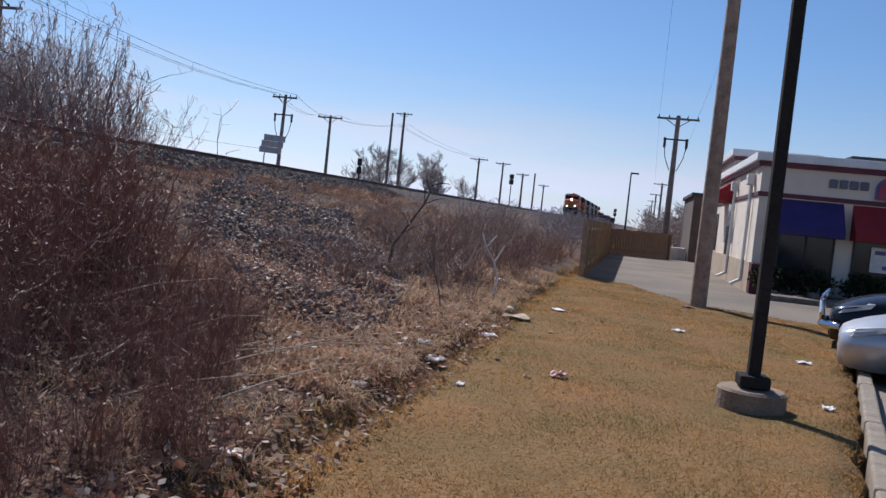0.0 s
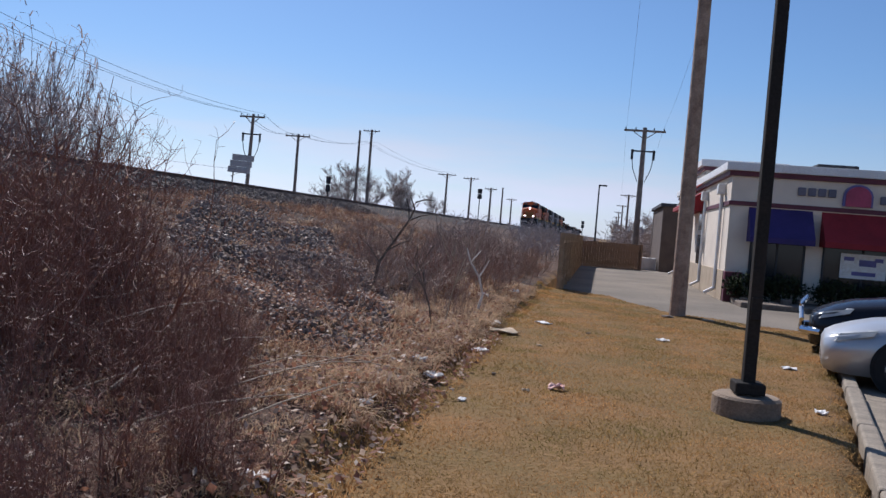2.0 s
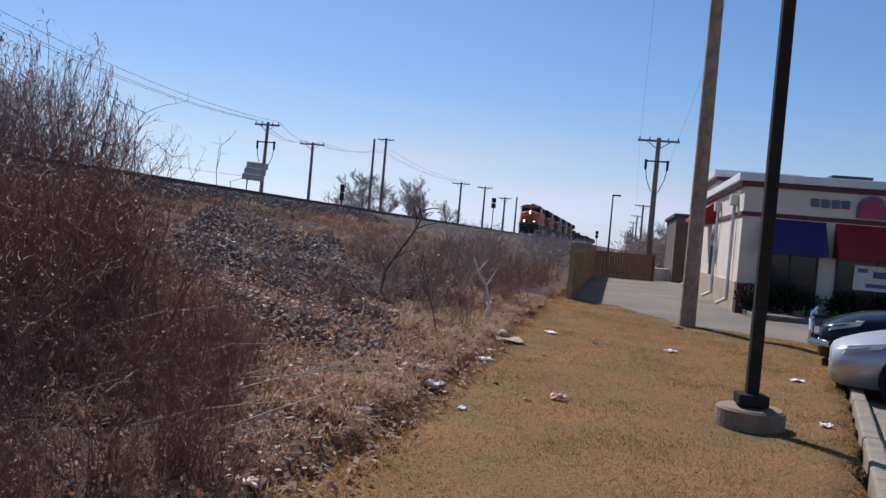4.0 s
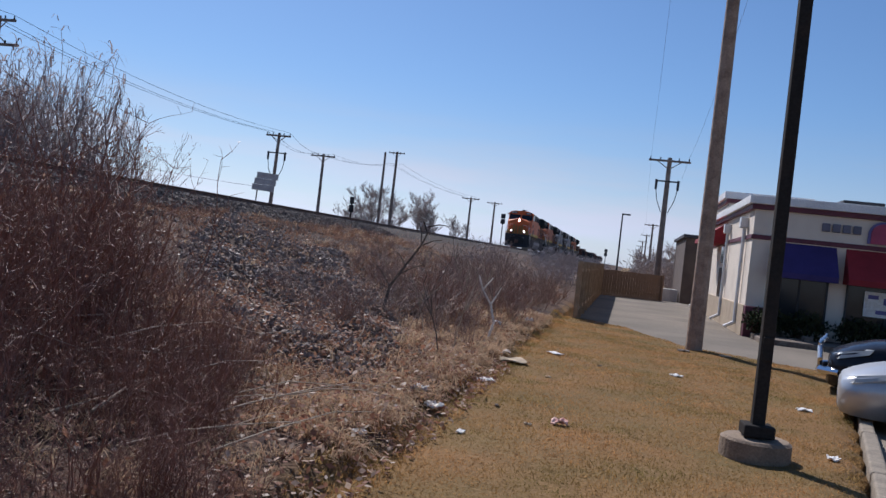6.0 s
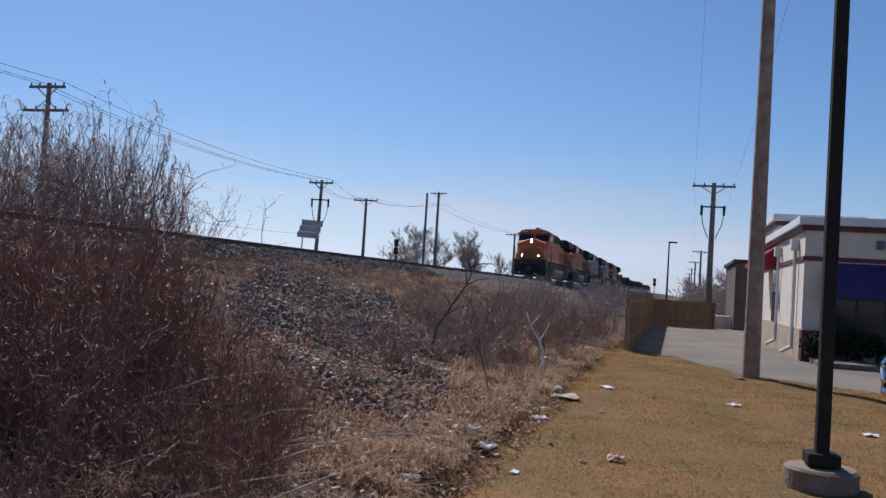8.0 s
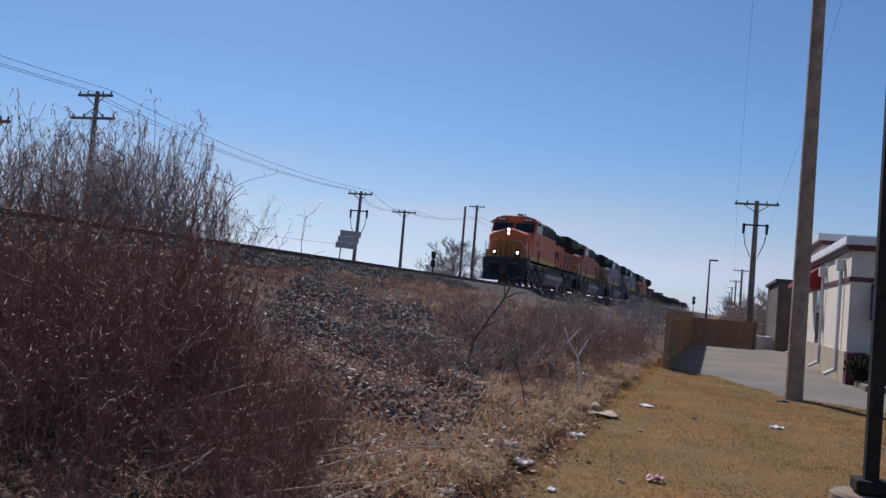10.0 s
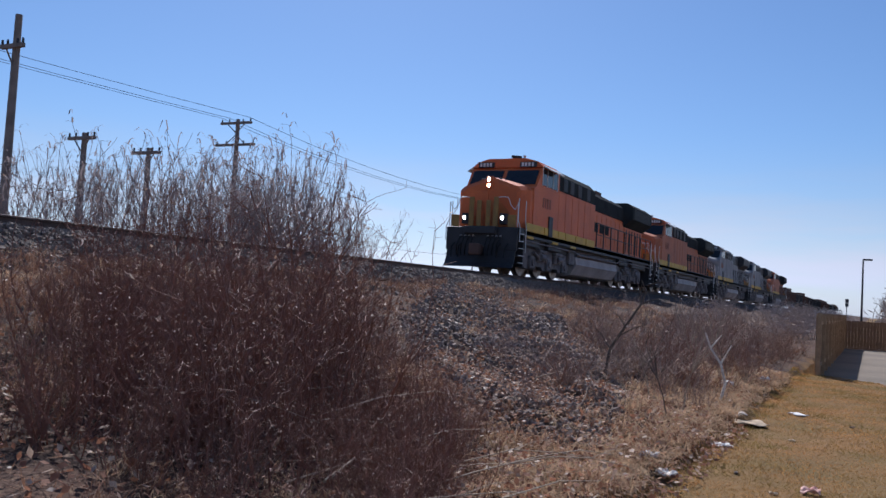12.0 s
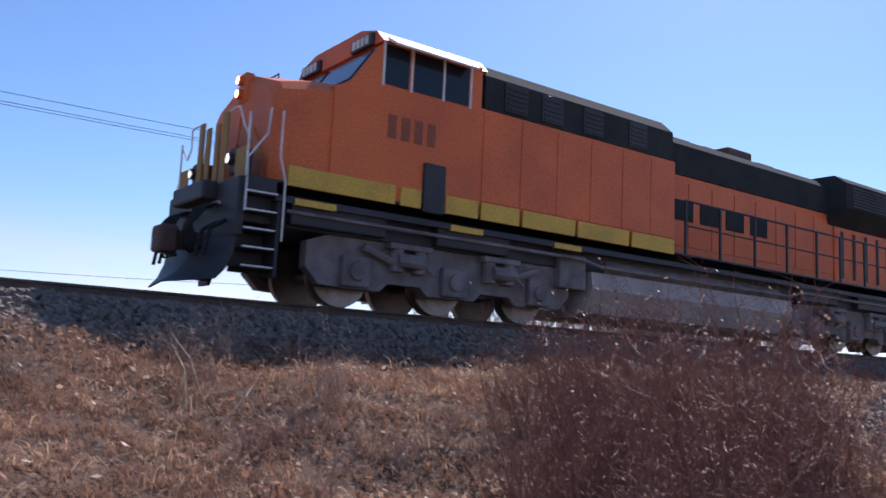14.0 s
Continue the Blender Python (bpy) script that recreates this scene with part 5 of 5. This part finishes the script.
def tall_reeds(n, h):
    """Thin crooked canes that lean, fork and nod at the tip, with ribbon leaves hanging from them."""
    stems, leaves = Soup(), Soup()
    for _ in range(n):
        a, r = rnd.uniform(0, 6.28), abs(rnd.gauss(0, 0.9))
        p = Vector((r * math.cos(a), r * math.sin(a), -0.1))
        d = Vector((rnd.gauss(0, 0.13), rnd.gauss(0, 0.13), 1)).normalized()
        hh = h * (0.35 + 0.68 * rnd.random() ** 0.7)
        pts = wander(p, d, 10, hh / 10, 0.11)
        nod = Vector((rnd.gauss(0, 0.8), rnd.gauss(0, 0.8), rnd.uniform(-0.5, 0.5)))
        pts += wander(pts[-1], nod.normalized(), 2, hh * 0.022, 0.2)[1:]
        stems.stem(pts, rnd.uniform(0.018, 0.03), 0.007)
        for k in range(3):
            e = Vector((rnd.gauss(0, 0.35), rnd.gauss(0, 0.35), 1)).normalized()
            stems.stem(wander(pts[rnd.randint(3, 9)], e, 4, hh * rnd.uniform(0.03, 0.06), 0.2), 0.012, 0.006)
        for k in range(rnd.randint(9, 14)):
            q = pts[rnd.randint(1, 11)] + Vector((rnd.gauss(0, 0.05), rnd.gauss(0, 0.05), rnd.gauss(0, 0.15)))
            a = rnd.uniform(0, 6.28)
            out = Vector((math.cos(a), math.sin(a), rnd.uniform(-0.9, 0.3)))
            leaves.arch(q, out, rnd.uniform(0.25, 0.7), rnd.uniform(0.2, 0.9), rnd.uniform(0.014, 0.03), Vector((-math.sin(a), math.cos(a), 0)))
    t = thing("tall_reeds", "stand of tall bare grey-brown reeds with drooping leaves behind the track", "reeds", group="tall reeds behind the track")
    stems.ob("stem_tangle", M["reed"], t, kind="stuff")
    leaves.ob("leafage", M["reed"], t, kind="stuff")
    return t


spots = []
while len(spots) < 44:
    az = math.radians(rnd.uniform(33.0, 51.5))
    xx = rnd.uniform(-27, -20.5)
    a = math.degrees(az)
    s = float(np.interp(a, [32, 34, 36, 38, 41, 44, 49, 52], [0.72, 0.95, 1.10, 1.10, 1.0, 0.90, 0.84, 0.70])) * (-xx / 24)
    spots.append((xx, -xx / math.tan(az), s))
for a, s in ((53, 0.6), (54.5, 0.55), (56, 0.6), (57, 0.45), (32.6, 0.6)):
    spots.append((-22, 22 / math.tan(math.radians(a)), s))
put([tall_reeds(19, 7.0), tall_reeds(16, 6.7), tall_reeds(22, 7.2), tall_reeds(14, 6.4)], spots, 0.9, 1.06)


def bare_tree(h, spread, seed):
    r2 = random.Random(seed)
    trunk, twigs = Soup(), Soup()

    def grow(p, d, length, r, depth):
        n = 4
        pts = [p.copy()]
        for _ in range(n):
            d = (d + Vector((r2.gauss(0, 0.12), r2.gauss(0, 0.12), 0.05))).normalized()
            p = p + d * (length / n)
            pts.append(p.copy())
        (trunk if depth < 2 else twigs).stem(pts, max(r * 0.8, 0.013), max(r * 0.5, 0.010), 5 if depth < 2 else 3)
        if depth >= 5:
            return
        for _ in range(5 if depth < 1 else 4):
            q = pts[r2.randint(1, n)]
            e = (d + Vector((r2.gauss(0, spread), r2.gauss(0, spread), r2.uniform(-0.1, 0.4)))).normalized()
            grow(q, e, length * r2.uniform(0.5, 0.75), r * 0.5, depth + 1)

    grow(Vector((0, 0, -0.2)), Vector((0, 0, 1)), h * 0.34, h * 0.011, 0)
    t = thing("bare_tree", "leafless grey-brown tree behind the railway", "tree", group="bare trees")
    trunk.ob("trunk", M["far_wood"], t)
    twigs.ob("crown", M["far_twig"], t, "fine bare twigs", kind="stuff")
    return t


trees = [bare_tree(10, 0.62, 3), bare_tree(9, 0.70, 4), bare_tree(8, 0.66, 5)]
spots = [(-46, 135, 1.0), (-42, 138, 1.15), (-38, 134, 0.9), (-35, 140, 1.15), (-31.5, 138, 1.05), (-44, 142, 1.1), (-33, 136, 0.8), (-29, 146, 0.7), (-37.5, 62, 0.11), (-38.6, 63, 0.09), (-36.0, 57, 0.07),
         (-29.5, 108, 0.12), (-22, 130, 0.14), (5, 170, 0.75), (9, 172, 0.9), (3.2, 182, 0.7), (11, 120, 0.55), (13, 125, 0.6)]
put(trees, [(x, y, k * 1.5) for x, y, k in spots], 0.9, 1.1)


def far_bush(n, w, h, seed):
    r2 = random.Random(seed)
    s = Soup()
    for _ in range(n):
        p = Vector((r2.gauss(0, w * 0.35), r2.gauss(0, w * 0.35), 0))
        d = Vector((r2.gauss(0, 0.35), r2.gauss(0, 0.35), 1)).normalized()
        q = p.copy()
        pts = [q]
        for _ in range(4):
            d = (d + Vector((r2.gauss(0, 0.2), r2.gauss(0, 0.2), 0))).normalized()
            q = q + d * h * r2.uniform(0.5, 1.0) / 4
            pts.append(q)
        s.stem(pts, 0.03, 0.012)
        for _ in range(5):
            e = Vector((r2.gauss(0, 0.7), r2.gauss(0, 0.7), r2.uniform(-0.1, 0.8))) * 0.6
            s.leaf(r2.choice(pts[1:]), e, 0.03, Vector((0, 1, 0.3)))
    t = thing("brush", "low bare brown brush along the railway", "brush", group="brush along the railway")
    s.ob("stem_tangle", M["far_twig"], t, kind="stuff")
    return t


spots = [(-19.5 - 3 * rnd.random(), y, rnd.uniform(0.6, 1.0)) for y in range(96, 250, 7)]
spots += [(-22 - 8 * rnd.random(), y, rnd.uniform(0.35, 0.6)) for y in range(38, 96, 6)]
spots += [(1.5 + 7 * rnd.random(), y, rnd.uniform(0.9, 1.5)) for y in range(66, 240, 9)]
spots += [(-7 + 5 * rnd.random(), y, rnd.uniform(0.5, 0.8)) for y in range(36, 160, 8)]
put([far_bush(60, 2.6, 2.6, 1), far_bush(50, 3.2, 2.2, 2), far_bush(70, 2.8, 3.0, 3)], spots)


# ---------------------------------------------------------------- sticks and litter
def stick(label, pts, r0, r1, twigs=(), wood="dead_stick"):
    t = thing("dead_branch", label, "branch")
    s = Soup()
    s.stem([Vector(p) for p in pts], r0, r1, 6)
    for a, b in twigs:
        w = Soup()
        w.stem([Vector(a), Vector(a).lerp(Vector(b), 0.5) + Vector((0.02, 0, 0.03)), Vector(b)], r1 * 1.2, r1 * 0.5, 5)
        w.ob("twig", M[wood], t)
    s.ob("branch", M[wood], t)


def gz(x, y, up=0.0):
    return (x, y, ground_z(x, y) + up)


stick("pale forked dead branch standing in the weeds", [gz(-2.2, 14.1, -0.05), (-2.12, 14.1, 0.45), (-2.2, 14.1, 0.75), (-2.36, 14.1, 0.98), (-2.45, 14.1, 1.22)], 0.026, 0.014, [((-2.2, 14.1, 0.75), (-2.05, 14.1, 1.05)), ((-2.36, 14.1, 0.98), (-2.2, 14.1, 1.2))], "bleached_wood")
stick("thin leaning sapling with bare forked top", [gz(-3.8, 13.2, -0.05), (-3.72, 13.2, 0.9), (-3.5, 13.2, 1.25), (-3.28, 13.2, 1.6), (-3.2, 13.2, 1.8), (-3.28, 13.2, 1.98)], 0.03, 0.01, [((-3.28, 13.2, 1.6), (-2.95, 13.2, 1.72)), ((-3.28, 13.2, 1.6), (-3.35, 13.2, 1.95)), ((-3.2, 13.2, 1.9), (-2.9, 13.2, 1.95)), ((-3.5, 13.2, 1.25), (-3.75, 13.2, 1.5)), ((-3.72, 13.2, 0.9), (-4.1, 13.2, 1.3)), ((-3.6, 13.2, 1.1), (-3.2, 13.2, 1.3))], "bark")
for k in range(24):
    x, y = scatter(-5.2, -2.1, 9.5, 23.0)
    if in_riprap(x, y):
        continue
    h = rnd.uniform(0.6, 1.3)
    dx = rnd.uniform(-0.35, 0.35)
    z = ground_z(x, y)
    mid, top = (x + dx * 0.5, y, z + h * 0.55), (x + dx * 1.2, y + 0.1, z + h)
    tw = [(mid, (x + dx * 0.5 + rnd.uniform(-0.35, 0.35), y + rnd.uniform(-0.2, 0.2), z + h * rnd.uniform(0.75, 1.1))) for _ in range(4)] + [(top, (top[0] + rnd.uniform(-0.2, 0.2), y, z + h * 1.2))]
    stick("bare branching bramble stem on the bank", [(x, y, z - 0.03), (x + dx * 0.2, y, z + h * 0.3), mid, top], 0.011, 0.005, tw, rnd.choice(("bark", "dead_stick")))
stick("long pale fallen stem across the weeds", [gz(-3.75, 5.4, 0.25), gz(-3.7, 6.2, 0.45), gz(-3.6, 7.0, 0.40), gz(-3.5, 7.8, 0.30), gz(-3.35, 8.4, 0.25)], 0.0065, 0.003)
stick("long pale fallen stem across the weeds", [gz(-3.3, 5.0, 0.15), gz(-3.2, 5.6, 0.30), gz(-3.05, 6.2, 0.38), gz(-2.95, 6.7, 0.30)], 0.0065, 0.003)
stick("long pale fallen stem across the weeds", [gz(-2.8, 5.2, 0.1), gz(-2.6, 5.7, 0.18), gz(-2.35, 6.3, 0.2), gz(-2.2, 6.9, 0.22), gz(-2.05, 7.3, 0.18)], 0.0065, 0.003)
stick("long pale fallen stem across the weeds", [gz(-2.35, 4.6, 0.08), gz(-2.2, 5.1, 0.16), gz(-2.0, 5.8, 0.2), gz(-1.85, 6.3, 0.16)], 0.0065, 0.003)
stick("thin pale fallen stem in dry grass", [gz(-3.0, 4.4, 0.15), gz(-3.1, 4.9, 0.22), gz(-3.0, 5.3, 0.2)], 0.012, 0.005)
for x, y, u, a, ln in ((-3.9, 5.0, 0.2, 12, 2.6), (-3.5, 4.6, 0.12, 28, 2.2), (-3.2, 4.3, 0.1, 8, 1.9), (-3.0, 5.6, 0.2, 35, 1.6), (-4.2, 5.8, 0.3, 5, 2.0), (-2.7, 4.2, 0.08, 20, 1.8), (-2.6, 6.4, 0.1, 38, 1.5), (-4.6, 4.4, 0.35, 60, 1.3)):
    c, q = math.sin(math.radians(a)), math.cos(math.radians(a))
    pts = [gz(x + c * ln * k, y + q * ln * k, u * 0.8 + 0.09 * math.sin(3.1 * k) + rnd.uniform(-0.02, 0.02)) for k in (0, 0.25, 0.5, 0.75, 1.0)]
    side = (pts[2][0] + 0.22, pts[2][1] + 0.35, pts[2][2] + 0.06)
    stick("long pale fallen stem with a side shoot in the weeds", pts, 0.006, 0.003, [(pts[2], side)])
for k in range(26):
    x, y = scatter(-8.0, -2.6, 1.0, 16.0)
    a, ln = rnd.uniform(0, 6.28), rnd.uniform(0.3, 0.9)
    up = rnd.uniform(0.1, 0.5)
    pts = [gz(x, y, 0.02), gz(x + 0.4 * ln * math.cos(a), y + 0.4 * ln * math.sin(a), 0.05 + up * 0.6), gz(x + 0.8 * ln * math.cos(a + 0.2), y + 0.8 * ln * math.sin(a + 0.2), 0.05 + up)]
    stick("short pale broken stem among dry weeds", pts, 0.008, 0.004)


def litter(label, x, y, w, d, material, h=0.03, turn=0.0, name="litter"):
    s = B()
    nx, ny = 6, 5
    vs = [[s.verts.new((w * (i / nx - 0.5) * (1 - 0.15 * rnd.random()), d * (j / ny - 0.5) * (1 - 0.15 * rnd.random()), h * (0.3 + 0.3 * math.sin(1.1 * i + w * 40) * math.sin(1.3 * j + d * 30) + 0.14 * rnd.random()))) for i in range(nx + 1)] for j in range(ny + 1)]
    for j in range(ny):
        for i in range(nx):
            s.faces.new((vs[j][i], vs[j][i + 1], vs[j + 1][i + 1], vs[j + 1][i]))
    r = bmesh.ops.extrude_face_region(s, geom=s.faces[:])
    bmesh.ops.translate(s, verts=[v for v in r["geom"] if isinstance(v, bmesh.types.BMVert)], vec=(0, 0, -0.012))
    bmesh.ops.recalc_face_normals(s, faces=s.faces[:])
    o = link_mesh(name, s, material)
    o.matrix_world = Matrix.Translation((x, y, ground_z(x, y) + 0.012)) @ Matrix.Rotation(turn, 4, "Z")
    tagged(o, label, "litter", "litter on the turf")


litter("crumpled pinkish paper lying on the turf", -0.55, 8.42, 0.17, 0.14, M["pink_paper"], 0.09)
litter("white paper sheet on the turf edge", -1.64, 10.6, 0.24, 0.3, M["paper"], 0.05, 0.3)
litter("flattened tan cardboard at the turf edge", -1.62, 12.9, 0.48, 0.5, M["card"], 0.10, 0.5)
litter("white crumpled carton on cardboard", -1.85, 13.2, 0.28, 0.3, M["paper"], 0.12, 1.0)
litter("white paper scrap on the turf", -1.09, 14.6, 0.17, 0.3, M["paper"], 0.05, 0.8)
litter("white paper cup lid beside the utility pole", 1.87, 20.2, 0.24, 0.25, M["paper"], 0.09)
litter("dark scrap of bark beside the utility pole", 1.3, 18.8, 0.26, 0.3, M["bark"], 0.06)
litter("pale paper scrap on the turf", 2.12, 18.6, 0.25, 0.2, M["card"], 0.03)
litter("white paper scrap on the turf", 0.87, 13.95, 0.17, 0.2, M["paper"], 0.06, 0.4)
litter("white torn paper on the turf", 2.4, 12.0, 0.2, 0.15, M["paper"], 0.04)
litter("white crumpled napkin near the kerb", 2.03, 8.75, 0.11, 0.14, M["paper"], 0.05)
litter("white plastic scrap at the turf edge", -1.95, 4.15, 0.18, 0.12, M["paper"], 0.05)
litter("white plastic bottle shape at the weed edge", -1.8, 8.2, 0.2, 0.22, M["paper"], 0.1, 0.7)
litter("pale plastic bag in the weed edge", -1.98, 8.4, 0.2, 0.2, M["board_grey"], 0.12, 0.2)
litter("white scrap among leaves", -1.9, 6.15, 0.1, 0.1, M["paper"], 0.05)
litter("white scrap in the weeds", -2.0, 18.5, 0.22, 0.22, M["paper"], 0.2)
litter("white scrap in the weeds", -2.4, 16.3, 0.25, 0.22, M["paper"], 0.15)
litter("white scrap on the turf", -1.36, 7.5, 0.07, 0.12, M["paper"], 0.03)
litter("brown leaf on the turf", 0.1, 4.2, 0.12, 0.1, M["bark"], 0.04)
for k in range(5):
    x, y = scatter(-1.4, 1.6, 3.6, 17)
    litter("small withered leaf on the turf", x, y, rnd.uniform(0.05, 0.09), rnd.uniform(0.04, 0.08), rnd.choice((M["bark"], M["card"])), 0.03, rnd.uniform(0, 6))


# ---------------------------------------------------------------- uncountable: stones, grass, leaves
def build_stuff():
    s = Soup()
    for _ in range(14000):
        x, y = rnd.uniform(-11.7, -10.0), -3 + 40 * rnd.random() ** 1.7
        z = float(np.interp(x, [-11.6, -11.0, -10.5, -10.1], [2.23, 2.15, 1.97, 1.83]))
        s.stone(Vector((x, y, z + 0.01)), rnd.uniform(0.03, 0.085), rnd)
    for _ in range(6000):
        x, y = -8.6 - 1.7 * rnd.random() ** 0.6, rnd.uniform(-3, 25)
        s.stone(Vector((x, y, ground_z(x, y) + 0.01)), rnd.uniform(0.03, 0.07), rnd)
    s.ob("ballast_stones", M["stone"], None, "loose grey crushed stones on the track shoulder", "gravel", "stuff")
    s = Soup()
    k = 0
    while k < 6000:
        x, y = scatter(-10.0, -2.4, 7.6, 20.5)
        if in_riprap(x, y) or rnd.random() < 0.05:
            s.stone(Vector((x, y, ground_z(x, y) + 0.015)), rnd.uniform(0.025, 0.075), rnd)
            k += 1
    s.ob("riprap", M["rock"], None, "spill of broken grey rock down the bank", "rocks", "stuff")
    s = Soup()
    k = 0
    while k < 170000:
        y = 2.4 + 23 * rnd.random() ** 2.0 if k % 5 else 2.4 - 8 * rnd.random() ** 2.0
        x = rnd.uniform(-1.95, 4.4)
        if not on_lawn(x + 0.05, y):
            continue
        k += 1
        a = rnd.uniform(0, 3.14)
        lush = 0.5 + 0.25 * math.sin(2.3 * x + 1.1 * y) + 0.25 * math.sin(3.7 * y - 1.9 * x + 2.0)
        h = rnd.uniform(0.010, 0.026) * (0.75 + 0.6 * lush) * (1.7 if x < -1.5 else 1.0)
        p = Vector((x, y, ground_z(x, y) - 0.004))
        s.tri(p, p + Vector((rnd.gauss(0, 0.02), rnd.gauss(0, 0.02), h)), rnd.uniform(0.0018, 0.0035) + 0.0004 * abs(y), Vector((math.cos(a), math.sin(a), 0)))
    s.ob("turf_blades", M["lawn_blade"], None, "short tan and olive turf grass", "grass", "stuff")
    foot, bank = Soup(), Soup()

    def tussock(soup, x, y, n, size, wide, low_rise=0.25):
        # a mop of dead grass, combed downhill
        p0 = Vector((x, y, ground_z(x, y) - 0.01))
        lean = Vector((rnd.gauss(0.25, 0.3), rnd.gauss(-0.1, 0.3), 0))
        for _ in range(n):
            a = rnd.uniform(0, 6.28)
            out = Vector((math.cos(a), math.sin(a), 0)) * rnd.uniform(0.4, 1.0) + lean
            p = p0 + Vector((rnd.gauss(0, 0.09), rnd.gauss(0, 0.09), 0)) * (size / 0.3)
            soup.arch(p, out, size * rnd.uniform(0.5, 1.15), low_rise + 0.4 * rnd.random() ** 1.5, wide * rnd.uniform(0.7, 1.4), Vector((-math.sin(a), math.cos(a), 0)))

    k = 0
    while k < 880:
        x, y = -1.86 - 1.6 * rnd.random() ** 1.2, 3.4 + 19 * rnd.random() ** 1.25
        if in_riprap(x, y) and rnd.random() < 0.8 or y < 5.6 and rnd.random() < 0.7 or y < 7.5 and x < -2.6 and rnd.random() < 0.6:
            continue
        k += 1
        tussock(foot if rnd.random() < 0.9 else bank, x, y, 34, rnd.uniform(0.13, 0.30), 0.0028 + 0.00025 * y, 0.16)
    k = 0
    while k < 7600:
        if k % 2:
            x, y = rnd.uniform(-10.2, -2.4), -3 + 38 * rnd.random() ** 1.4
        else:
            x, y = scatter(-9.6, -2.8, -4, 9)
        if in_riprap(x, y) and rnd.random() < 0.82 or x > -5.2 and 2.6 < y < 7.6 and rnd.random() < 0.88:
            continue
        k += 1
        low = 0.8 if y < 7.5 else 1.0
        tussock(foot if rnd.random() < 0.12 else bank, x, y, 11, rnd.uniform(0.12, 0.34) * low, 0.0028 + 0.0002 * max(y, 0))
    foot.ob("dry_grass", M["dry_blade"], None, "matted dry straw-coloured grass at the foot of the bank", "grass", "stuff")
    bank.ob("bank_grass", M["bank_blade"], None, "matted brown dead grass up the bank", "grass", "stuff")
    pale, brown = Soup(), Soup()
    for i in range(20000):
        s = pale if i % 5 < 2 else brown
        if rnd.random() < 0.6:
            x, y = -1.5 - 4.0 * rnd.random(), 2.2 + 10 * rnd.random() ** 1.3
        else:
            x, y = scatter(-9.5, -1.8, -3, 22)
        if y < 5.2 and -5.0 < x < -2.1 and rnd.random() < 0.7:
            continue
        p = Vector((x, y, ground_z(x, y) + rnd.uniform(0.01, 0.12)))
        d = Vector((rnd.gauss(0, 1), rnd.gauss(0, 1), rnd.gauss(0, 0.6))).normalized() * rnd.uniform(0.03, 0.085)
        s.leaf(p, d, rnd.uniform(0.01, 0.028), Vector((rnd.gauss(0, 0.5), rnd.gauss(0, 0.5), 1)))
    pale.ob("leaf_litter", M["pale_leaf"], None, "curled pale fallen leaves and scraps among the weeds", "leaves", "stuff")
    brown.ob("leaf_litter", M["brown_leaf"], None, "curled red-brown fallen leaves among the weeds", "leaves", "stuff")


build_stuff()


def bed_hedge():
    r2 = random.Random(5)
    for x in (4.3, 5.4, 6.9, 8.2, 9.6, 11.0):
        s = Soup()
        for _ in range(1300):
            u = Vector((r2.gauss(0, 1), r2.gauss(0, 1), r2.gauss(0, 1))).normalized() * r2.uniform(0.5, 1.0)
            p = Vector((x + 0.75 * u.x, 27.6 + 0.5 * u.y, 0.45 + 0.45 * u.z))
            s.leaf(p, Vector((r2.gauss(0, 1), r2.gauss(0, 1), r2.gauss(0, 1))).normalized() * 0.12, 0.035, Vector((0, 0, 1)))
        t = thing("hedge_bush", "small dark evergreen bush in the mulch bed", "bush", group="bushes before the restaurant")
        s.ob("foliage", M["hedge"], t)
        b2 = Soup()
        b2.stem([Vector((x, 27.6, 0.0)), Vector((x + 0.02, 27.6, 0.5))], 0.04, 0.02, 6)
        b2.ob("stem", M["bark"], t)


bed_hedge()

motions()
